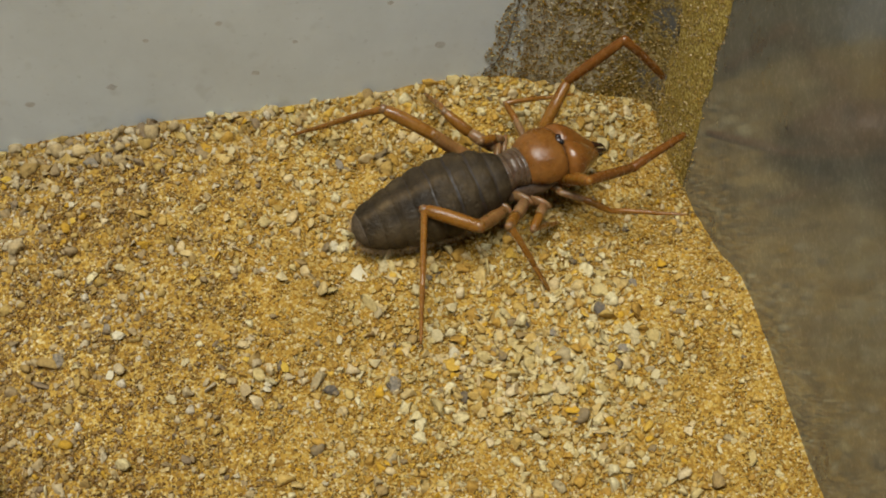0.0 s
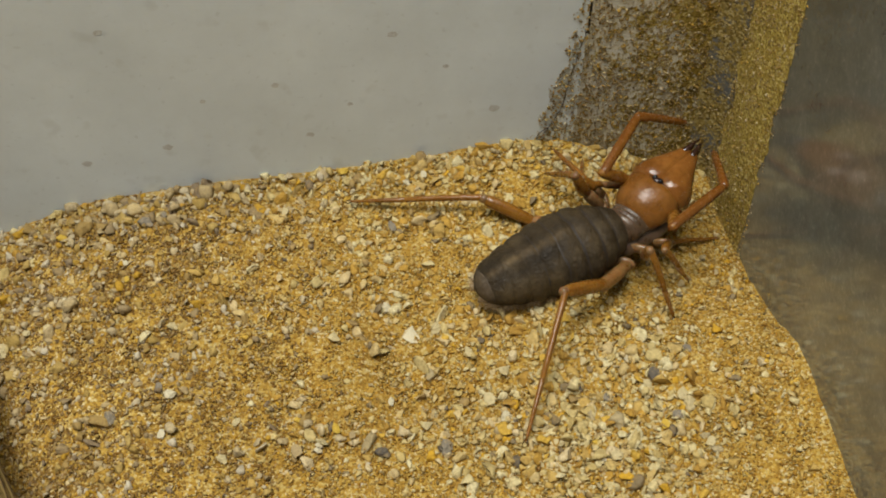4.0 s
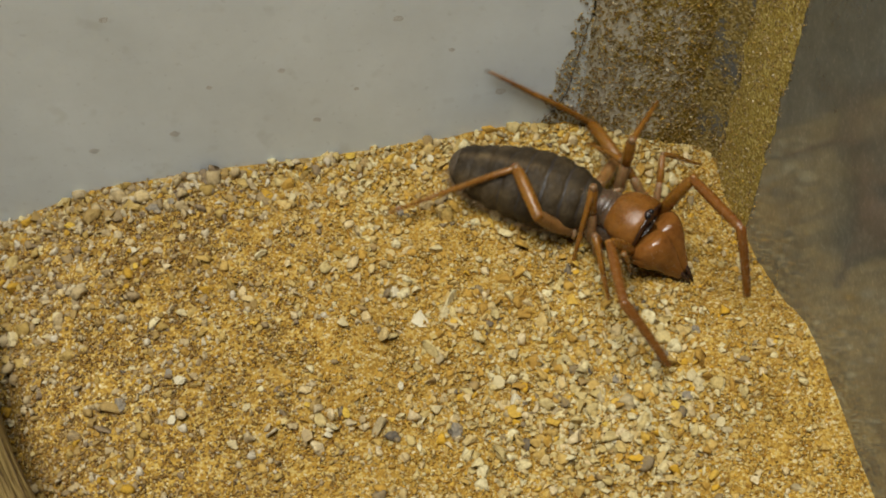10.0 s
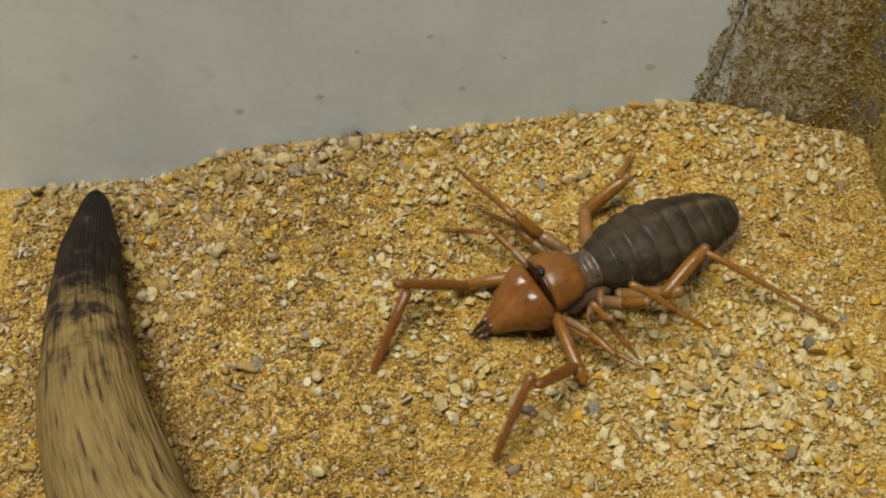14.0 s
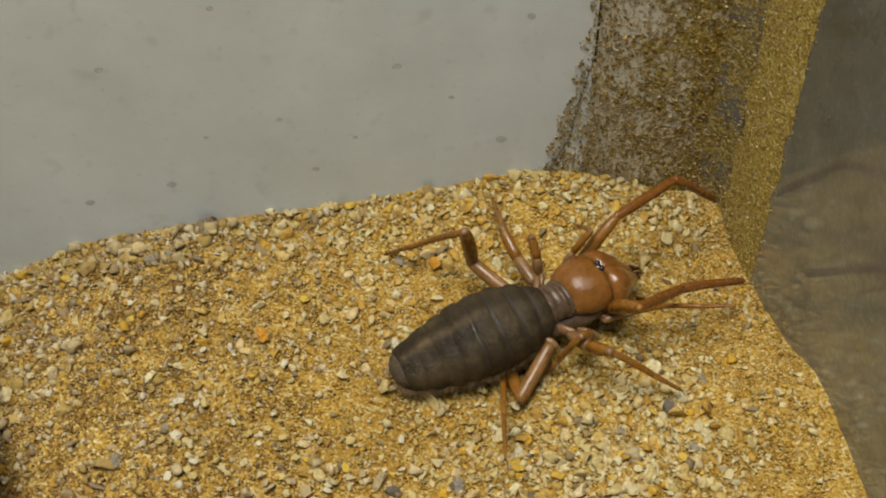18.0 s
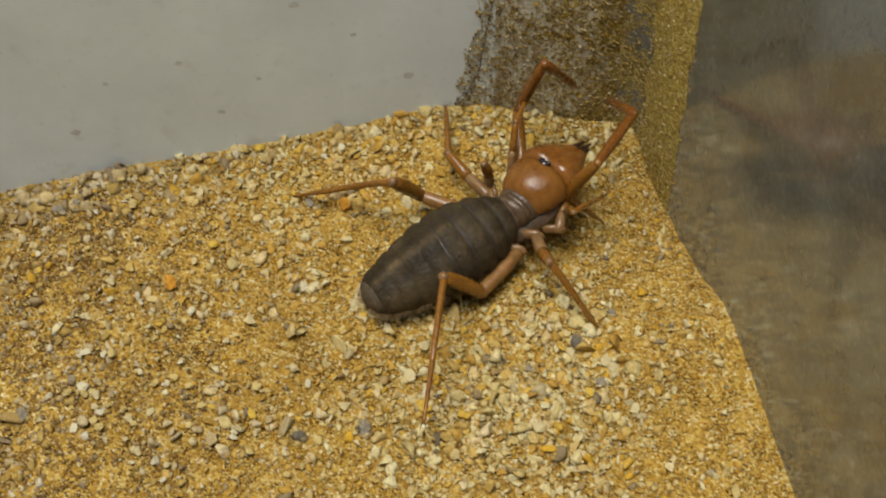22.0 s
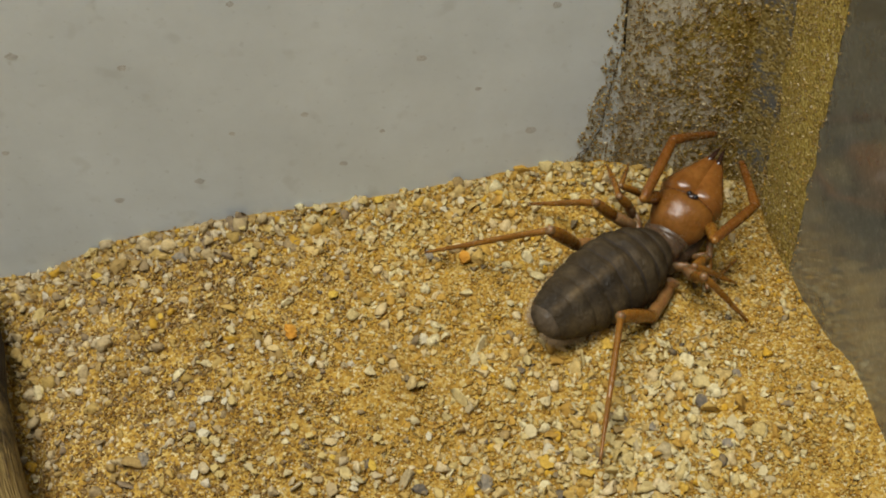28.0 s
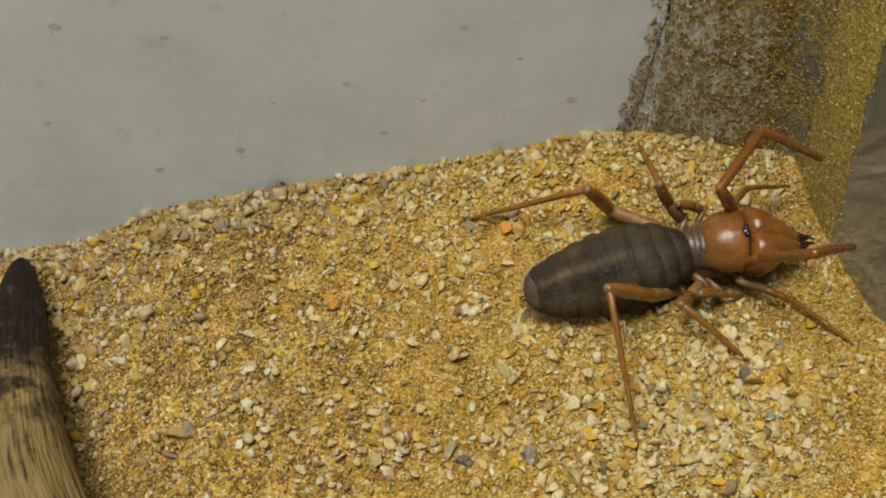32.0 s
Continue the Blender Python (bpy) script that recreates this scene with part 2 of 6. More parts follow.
def hide_material():
    """Wrinkled grey-brown hide with a dull wet sheen."""
    m, n, l, b = material("grey_brown_leathery_skin")
    r = ramp(n, [(0.25, (0.022, 0.015, 0.007)), (0.5, (0.041, 0.028, 0.013)), (0.78, (0.080, 0.057, 0.027))])
    l.new(noise_of(n, l, 240, 6, 0.65), r.inputs[0])
    blotch = ramp(n, [(0.32, (0.62, 0.6, 0.58)), (0.5, (0.95, 0.94, 0.92)), (0.68, (1.4, 1.36, 1.32))])
    l.new(noise_of(n, l, 190, 5, 0.7), blotch.inputs[0])
    col = mixed(n, l, 0.9, r.outputs[0], blotch.outputs[0], "MULTIPLY")
    # a pale line along the ridge of the back, its highlight painted in with it, with a darker band on either side of it
    co = n.new("ShaderNodeTexCoord")
    sep = n.new("ShaderNodeSeparateXYZ")
    l.new(co.outputs["Object"], sep.inputs[0])
    wave = n.new("ShaderNodeMath")
    wave.operation = "MULTIPLY_ADD"
    wave.inputs[1].default_value, wave.inputs[2].default_value = 0.0016, -0.0008
    l.new(noise_of(n, l, 350, 4, 0.7), wave.inputs[0])
    across = n.new("ShaderNodeMath")
    l.new(sep.outputs[1], across.inputs[0]), l.new(wave.outputs[0], across.inputs[1])
    width = n.new("ShaderNodeMath")
    width.operation = "ABSOLUTE"
    l.new(across.outputs[0], width.inputs[0])
    scaled = n.new("ShaderNodeMath")
    scaled.operation = "MULTIPLY"
    scaled.inputs[1].default_value = 200.0
    l.new(width.outputs[0], scaled.inputs[0])
    line = ramp(n, [(0.0, (1.8, 1.76, 1.7)), (0.10, (1.45, 1.42, 1.38)), (0.20, (0.85, 0.84, 0.82)), (0.38, (0.66, 0.65, 0.63)), (0.62, (1.0, 1.0, 1.0))])
    l.new(scaled.outputs[0], line.inputs[0])
    rear = n.new("ShaderNodeMapRange")
    rear.inputs[1].default_value, rear.inputs[2].default_value = -0.007, -0.016
    l.new(sep.outputs[0], rear.inputs[0])
    l.new(mixed(n, l, rear.outputs[0], col, mixed(n, l, 1.0, col, line.outputs[0], "MULTIPLY")), b.inputs["Base Color"])
    rough = ramp(n, [(0.35, (0.44,) * 3), (0.6, (0.74,) * 3)])
    l.new(noise_of(n, l, 500, 4), rough.inputs[0])
    l.new(rough.outputs[0], b.inputs["Roughness"])
    b.inputs["Specular IOR Level"].default_value = 0.26
    fine = n.new("ShaderNodeMath")
    fine.operation = "MULTIPLY_ADD"
    fine.inputs[1].default_value = 0.35
    l.new(noise_of(n, l, 1500, 4), fine.inputs[0])
    l.new(noise_of(n, l, 560, 5, 0.65, (1.6, 1.0, 1.0)), fine.inputs[2])
    bump(n, l, b, fine.outputs[0], 0.7, 0.0006)
    return m


SAND = sand_sheet_material()
GRAINS = grain_material("sand_grains", GRAIN_STOPS)
# brown grit, coloured darker still to stand for dimmer light near the stick
BROWN_DIM = grain_material("brown_dimmed_sand_grains", [
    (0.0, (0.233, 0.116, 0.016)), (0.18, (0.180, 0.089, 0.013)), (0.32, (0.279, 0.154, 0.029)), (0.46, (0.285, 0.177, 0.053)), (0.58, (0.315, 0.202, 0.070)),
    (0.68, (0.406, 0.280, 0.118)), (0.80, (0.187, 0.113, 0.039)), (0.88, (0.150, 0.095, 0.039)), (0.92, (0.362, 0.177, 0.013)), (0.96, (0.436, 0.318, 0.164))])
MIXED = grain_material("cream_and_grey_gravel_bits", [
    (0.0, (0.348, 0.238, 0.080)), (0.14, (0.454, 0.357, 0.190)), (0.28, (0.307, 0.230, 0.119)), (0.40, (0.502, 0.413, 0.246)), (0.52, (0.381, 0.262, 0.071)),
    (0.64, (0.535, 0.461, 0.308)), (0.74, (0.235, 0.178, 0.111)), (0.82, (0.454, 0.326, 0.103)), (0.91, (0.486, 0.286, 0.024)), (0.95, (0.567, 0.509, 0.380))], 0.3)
CREAM = grain_material("cream_gravel_bits", [(0.0, (0.576, 0.464, 0.205)), (0.25, (0.650, 0.555, 0.292)), (0.5, (0.524, 0.404, 0.157)), (0.65, (0.692, 0.615, 0.362)), (0.84, (0.630, 0.404, 0.062)), (0.93, (0.440, 0.363, 0.205))], 0.25)
GRAVEL = grain_material("gravel_bits", GRAVEL_STOPS, 0.45)
STUCK = grain_material("stuck_sand_grains", [(0.0, (0.262, 0.169, 0.046)), (0.2, (0.376, 0.247, 0.064)), (0.42, (0.338, 0.247, 0.093)), (0.58, (0.508, 0.403, 0.185)), (0.72, (0.178, 0.133, 0.068)), (0.84, (0.525, 0.329, 0.045)), (0.92, (0.563, 0.486, 0.332))], 0.2)
WALL = panel_material("pale_grey_wall_panel", (0.80, 0.88, 0.93), (0.72, 0.795, 0.84), 0.45, 0.4)
DUSTY = dusted_material("dusty_corner_panel", (0.70, 0.68, 0.585), -0.06, 12.0, 1.22)
GLASS = panel_material("dusty_grey_side_panel", (0.175, 0.178, 0.152), (0.095, 0.097, 0.082), 0.10, 0.0, 2.25)
SMEAR = dusted_material("ochre_dust_smear", (0.15, 0.12, 0.055), 0.36, 0.0, 1.35)
STAIN = skin("grey_stain", (0.484, 0.506, 0.506), (0.682, 0.720, 0.720), 700, 0.7)
SEAM = skin("dark_seam", (0.03, 0.03, 0.03), (0.08, 0.075, 0.07), 300, 0.7)
GREY = dusted_material("grey_corner_sealant", (0.135, 0.135, 0.125), 0.06, 0.0)
BARK = bark_material()
ABDOMEN = hide_material()
TAIL = skin("pinkish_tail_skin", (0.040, 0.028, 0.015), (0.088, 0.062, 0.036), 420, 0.62, 0.35, 0.0, 0.9)
# skin between the plates, coloured near black to paint shade into the creases
FOLD_SHADE = skin("skin_fold_shade", (0.016, 0.011, 0.007), (0.03, 0.021, 0.014), 500, 0.6)
HEAD = skin("orange_brown_head_shell", (0.125, 0.046, 0.007), (0.220, 0.090, 0.017), 170, 0.29, 0.36, 0.08, 0.8)
JAW = skin("amber_jaw_shell", (0.125, 0.044, 0.007), (0.230, 0.090, 0.018), 150, 0.20, 0.45, 0.08, 0.9)
LEG = skin("amber_leg_shell", (0.125, 0.047, 0.006), (0.265, 0.116, 0.016), 420, 0.27, 0.42, 0.16, 0.4, (0.25, 2.0, 2.0))
PALP = skin("red_brown_palp_shell", (0.105, 0.035, 0.006), (0.205, 0.079, 0.014), 420, 0.25, 0.42, 0.12, 0.4, (0.25, 2.0, 2.0))
PALE = skin("pale_leg_joint_skin", (0.15, 0.078, 0.028), (0.23, 0.130, 0.054), 400, 0.34, 0.45, 0.4)
BASE = skin("pale_amber_leg_base_shell", (0.16, 0.076, 0.020), (0.25, 0.125, 0.040), 400, 0.32, 0.45, 0.35)
WAIST = skin("grey_pink_waist_skin", (0.058, 0.034, 0.018), (0.112, 0.069, 0.039), 500, 0.34, 0.55, 0.2, 0.5)
FANG = skin("black_brown_fang", (0.02, 0.009, 0.006), (0.05, 0.02, 0.012), 300, 0.22, 0.6)
EYE = skin("black_eye", (0.006, 0.006, 0.007), (0.01, 0.01, 0.012), 300, 0.22, 0.35)
HAIR = skin("pale_hair", (0.24, 0.165, 0.085), (0.34, 0.24, 0.13), 300, 0.5)
WOOD = skin("table_wood", (0.20, 0.12, 0.06), (0.30, 0.19, 0.10), 25, 0.5, 0.5, 0.0, 0.1, (1, 8, 1))


# ---- building helpers ----
def part(name, bm, mat, parent=None, label=""):
    me = bpy.data.meshes.new(name)
    bm.to_mesh(me)
    bm.free()
    me.materials.append(mat)
    ob = new(name, me)
    ob.parent = parent
    return tagged(ob, label)


def mesh_of(name, verts, faces, mat, smooth=False):
    me = bpy.data.meshes.new(name)
    me.from_pydata(verts, [], faces)
    me.materials.append(mat)
    if smooth:
        me.polygons.foreach_set("use_smooth", [True] * len(me.polygons))
    return me


def box(x0, y0, z0, x1, y1, z1, bevel=0.0):
    bm = bmesh.new()
    bmesh.ops.create_cube(bm, size=1)
    for v in bm.verts:
        v.co = Vector(((x0 + x1) / 2 + v.co.x * (x1 - x0), (y0 + y1) / 2 + v.co.y * (y1 - y0), (z0 + z1) / 2 + v.co.z * (z1 - z0))) * MM
    if bevel:
        bmesh.ops.bevel(bm, geom=bm.edges[:], offset=bevel * MM, segments=2, affect="EDGES")
    return bm


def loft(rings, sides=20, flat=0.0):
    """A closed skin through rings of (x, centre y, centre z, half width, half height), in millimetres, along x."""
    bm = bmesh.new()
    loops = []
    for x, cy, cz, w, h in rings:
        loop = []
        for k in range(sides):
            a = 2 * math.pi * k / sides
            z = math.sin(a) * h
            if z < 0:
                z *= 1 - flat
            loop.append(bm.verts.new(Vector((x, cy + math.cos(a) * w, cz + z)) * MM))
        loops.append(loop)
    for a, b in zip(loops, loops[1:]):
        for k in range(sides):
            bm.faces.new((a[k], a[(k + 1) % sides], b[(k + 1) % sides], b[k]))
    bm.faces.new(loops[0][::-1]), bm.faces.new(loops[-1])
    bmesh.ops.recalc_face_normals(bm, faces=bm.faces[:])
    for f in bm.faces:
        f.smooth = True
    return bm


def blend(x, pairs):
    return float(np.interp(x, [p[0] for p in pairs], [p[1] for p in pairs]))


# ---- the sand: height in millimetres over the plan ----
BACK = [(-230, -11), (-100, -10), (-72, -8.5), (-64, -4.8), (-55, -2), (-39, 0), (-12, 1.6), (4, 3.4), (16, 5.5), (26, 6.2), (38, 2.0), (50, -3), (56, -4)]
SIDE = [(-300, 10), (-90, 9.5), (-76, 8.5), (-65, 8), (-55, 7.8), (-46, 5.5), (-36, 0), (-28, -4), (-19, -6), (-10, -6), (0, -5)]
SIDE_X = 55.0


STICK_EDGE = [(-92, -47.5), (-82, -54.2), (-74.3, -58.7), (-64.7, -62.6), (-54.6, -66.8), (-43.7, -70.0), (-31.5, -73.2), (-18.5, -75.9), (-5.5, -80)]


def soil(x, y):
    d = max(0.0, -y)
    z = blend(x, BACK) * math.exp(-d / 26.0)
    e = max(0.0, SIDE_X - x)
    k = math.exp(-e / 14.0)
    z = z * (1 - k) + blend(y, SIDE) * k
    z += -7.5 * (1 - math.exp(-d / 30.0)) * min(1.0, max(0.0, (-48 - x) / 22.0)) * max(0.35, 1 - d / 160)
    z += 1.5 * noise.noise(Vector((x, y, 0)) / 26.0) * min(1, d / 12) + 1.05 * noise.noise(Vector((x, y, 9)) / 9.0) * min(1, d / 8 + 0.3)
    edge = blend(y, STICK_EDGE)
    return z - 5.5 * math.exp(-((x - edge) / (2.5 if x < edge else 4.0)) ** 2) * min(1.0, d / 20.0)


# ---- the tank ----
LEFT, FRONT, TOP, BOTTOM = -230.0, -290.0, 150.0, -40.0
LOW = 80.0
SEAM_X, STRIP_Y = 29.3, -21.0


def thread(points, radius):
    """A thin wiggling tube through the points, in millimetres."""
    bm = bmesh.new()
    u = np.linspace(0, len(points) - 1, 8 * len(points))
    run = [Vector([float(np.interp(a, range(len(points)), [p[k] for p in points])) for k in range(3)]) for a in u]
    loops = []
    for i, p in enumerate(run):
        d = (run[min(i + 1, len(run) - 1)] - run[max(i - 1, 0)]).normalized()
        s = d.orthogonal().normalized()
        e = d.cross(s)
        p = p + Vector((0.25 * noise.noise(p * 0.9), 0, 0.25 * noise.noise(p * 0.9 + Vector((7, 0, 0)))))
        r = radius * (0.65 + 0.7 * abs(noise.noise(p * 1.7)))
        loops.append([bm.verts.new((p + (s * math.cos(a) + e * math.sin(a)) * r) * MM) for a in (0, 1.257, 2.513, 3.77, 5.027)])
    for a, b in zip(loops, loops[1:]):
        for k in range(5):
            bm.faces.new((a[k], a[(k + 1) % 5], b[(k + 1) % 5], b[k]))
    bmesh.ops.recalc_face_normals(bm, faces=bm.faces[:])
    return bm


def tank():
    back = tagged(new("wall_back", None), "pale grey speckled back wall panel of the tank", "wall", kind="structure")
    part("panel", box(LEFT, 0, BOTTOM, SEAM_X - 0.25, 6, TOP), WALL, back)
    part("panel", box(SEAM_X + 0.25, 0.3, BOTTOM, SIDE_X + 6, 6, TOP), DUSTY, back, "narrow corner panel dusted with sand")
    part("filler", box(SEAM_X - 0.25, 0.15, BOTTOM, SEAM_X + 0.25, 5.5, 28.5), DUSTY, back)
    part("seam", box(SEAM_X - 0.25, 0.5, 28.5, SEAM_X + 0.25, 5.5, TOP), SEAM, back, "thin dark seam between the panels")
    rng = np.random.default_rng(3)
    for x, z, r in ((-48.1, 36.1, 0.75), (14.4, 13.6, 0.9), (-2.7, 31.7, 0.8), (-63.5, 40.5, 0.9), (-17.0, 10.5, 0.7), (-55.0, 7.5, 0.8), (-41.0, 10.0, 0.8), (18.5, 39.5, 0.7), (-22.0, 22.5, 0.6), (-34.0, 20.0, 0.5), (6.0, 24.0, 0.5), (-10.0, 17.0, 0.45), (-70.0, 21.0, 0.6), (-30.0, 46.0, 0.6), (2.0, 55.0, 0.7), (-46.0, 58.0, 0.6)):
        bm = bmesh.new()
        ring = [bm.verts.new(Vector((x + r * (0.75 + 0.5 * rng.random()) * math.cos(k * 0.5236), -0.03, z + 0.8 * r * (0.75 + 0.5 * rng.random()) * math.sin(k * 0.5236))) * MM) for k in range(12)]
        bm.faces.new(ring)
        part("stain", bm, STAIN, back, "small grey stain")
    # the seam wanders off to the left near the sand and ends in a loose dark thread
    part("seam_end", thread([(29.0, -0.1, 30.0), (28.0, -0.12, 24.0), (27.0, -0.12, 18.5), (26.4, -0.12, 13.4), (25.2, -0.15, 9.8), (24.1, -0.2, 7.4), (22.9, -0.9, 6.6), (21.9, -1.3, 6.9)], 0.09), SEAM, back, "dark crack with a loose thread")
    part("seam_end", thread([(24.4, -0.15, 8.0), (23.3, -0.8, 8.3), (22.4, -1.3, 7.7), (22.0, -1.2, 6.4)], 0.11), SEAM, back, "dark loose thread")
    side = tagged(new("wall_right", None), "smooth grey reflective side wall panel of the tank", "wall", kind="structure")
    part("panel", box(SIDE_X, FRONT, BOTTOM, SIDE_X + 6, 0, TOP), GLASS, side)
    left = tagged(new("wall_left", None), "pale grey side wall panel of the tank", "wall", kind="structure")
    part("panel", box(LEFT - 6, FRONT, BOTTOM, LEFT, 6, LOW), WALL, left)
    front = tagged(new("wall_front", None), "pale grey front wall panel of the tank", "wall", kind="structure")
    part("panel", box(LEFT - 6, FRONT - 6, BOTTOM, SIDE_X + 6, FRONT, LOW), WALL, front)
    base = tagged(new("tank_floor", None), "grey bottom panel of the tank", "floor", kind="structure")
    part("panel", box(LEFT - 6, FRONT - 6, BOTTOM - 6, SIDE_X + 6, 6, BOTTOM), WALL, base)
    # a fillet of sealant in the corner and an ochre smear of dust on the side wall
    bm = bmesh.new()
    prof = [(SIDE_X - 0.05, -0.0), (SIDE_X - 4.5, 0.2), (SIDE_X - 3.0, -0.9), (SIDE_X - 1.6, -2.2), (SIDE_X - 0.5, -3.6), (SIDE_X - 0.05, -4.2)]
    rows = [[bm.verts.new(Vector((x, y, z)) * MM) for x, y in prof] for z in (BOTTOM, TOP)]
    for k in range(len(prof)):
        j = (k + 1) % len(prof)
        bm.faces.new((rows[0][k], rows[0][j], rows[1][j], rows[1][k]))
    for f in bm.faces:
        f.smooth = False
    tagged(part("corner_sealant", bm, GREY), "dull grey sealant bead filling the tank corner", "sealant", kind="structure")
    bm = bmesh.new()
    ys = np.linspace(STRIP_Y, -3.8, 8)
    zs = np.linspace(-12, 130, 142)
    grid = []
    for i, y in enumerate(ys):
        grid.append([])
        for z in zs:
            yy = y + (1.6 * noise.noise(Vector((3, 0, z / 6.0))) + 0.6 * noise.noise(Vector((9, 0, z / 1.7)))) * (i < 1) - (1.6 + 2.6 * noise.noise(Vector((5, 0, z / 7.0))) + 1.3 * noise.noise(Vector((7, 0, z / 1.9)))) * (i > 6)
            grid[-1].append(bm.verts.new(Vector((SIDE_X - 0.06 - 0.3 * min(i, 3), yy, z)) * MM))
    for i in range(7):
        for k in range(141):
            bm.faces.new((grid[i][k], grid[i + 1][k], grid[i + 1][k + 1], grid[i][k + 1]))
    tagged(part("sand_smear", bm, SMEAR), "ochre sand crust stuck on the side wall", "sand", kind="stuff")


def table():
    tagged(part("table_top", box(-330, -400, -86, 160, 110, -46.1, 3), WOOD), "brown wooden table top under the tank", "table", kind="structure")


def sand_sheet():
    xs = np.r_[np.arange(LEFT, -110, 4.0), np.arange(-110, SIDE_X - 0.5, 1.0), SIDE_X]
    ys = np.r_[np.arange(FRONT, -130, 4.0), np.arange(-130, -0.5, 1.0), 0.0]
    verts, faces = [], []
    for y in ys:
        for x in xs:
            verts.append((x * MM, y * MM, (soil(x, y) + 0.4 * noise.noise(Vector((x, y, 4)) / 2.6)) * MM))
    w = len(xs)
    for j in range(len(ys) - 1):
        for i in range(w - 1):
            faces.append((j * w + i, j * w + i + 1, (j + 1) * w + i + 1, (j + 1) * w + i))
    ob = new("ground", mesh_of("ground", verts, faces, SAND, True))
    tagged(ob, "loose ochre yellow sand covering the tank floor", "sand", kind="structure")


def icosahedron(split):
    """A ball of triangles; split 0 is a plain block."""
    bm = bmesh.new()
    if split:
        bmesh.ops.create_icosphere(bm, subdivisions=split, radius=1)
    else:
        bmesh.ops.create_cube(bm, size=1.3)
        bmesh.ops.triangulate(bm, faces=bm.faces[:])
    v = np.array([p.co[:] for p in bm.verts])
    f = np.array([[p.index for p in q.verts] for q in bm.faces])
    bm.free()
    return v, f


def grain_cloud(name, places, sizes, split, rng, mat, squash=0.7):
    """Many uneven little stones as one mesh."""
    base, tri = icosahedron(split)
    n, k = len(places), len(base)
    forms = []
    for _ in range(24):
        p = base.copy()
        for _ in range(9):
            # chip flat faces off the ball
            d = rng.normal(size=3)
            d /= np.linalg.norm(d)
            over = np.maximum(0, p @ d - rng.uniform(0.15, 0.6))
            p -= over[:, None] * d
        forms.append(p * (1.14 + rng.normal(0, 0.09 if split else 0.2, (k, 1))))
    forms = np.array(forms)[rng.integers(0, 24, n)]
    stretch = rng.uniform(0.7, 1.4, (n, 1, 3)) * np.array([1, 1, squash])
    q = rng.normal(size=(n, 4)) * np.array([1, 0.45, 0.45, 1])
    q /= np.linalg.norm(q, axis=1)[:, None]
    w, x, y, z = q.T
    rot = np.stack([1 - 2 * (y * y + z * z), 2 * (x * y - z * w), 2 * (x * z + y * w), 2 * (x * y + z * w), 1 - 2 * (x * x + z * z), 2 * (y * z - x * w),
                    2 * (x * z - y * w), 2 * (y * z + x * w), 1 - 2 * (x * x + y * y)], 1).reshape(n, 3, 3)
    pts = np.einsum("nij,nkj->nki", rot, forms * stretch) * np.asarray(sizes)[:, None, None] + np.asarray(places)[:, None, :]
    faces = (tri[None] + (np.arange(n) * k)[:, None, None]).reshape(-1, 3)
    me = bpy.data.meshes.new(name)
    me.vertices.add(n * k)
    me.vertices.foreach_set("co", (pts * MM).astype(np.float32).ravel())
    me.loops.add(len(faces) * 3)
    me.loops.foreach_set("vertex_index", faces.astype(np.int32).ravel())
    me.polygons.add(len(faces))
    me.polygons.foreach_set("loop_start", np.arange(0, len(faces) * 3, 3, dtype=np.int32))
    me.update(calc_edges=True)
    me.materials.append(mat)
    return new(name, me)


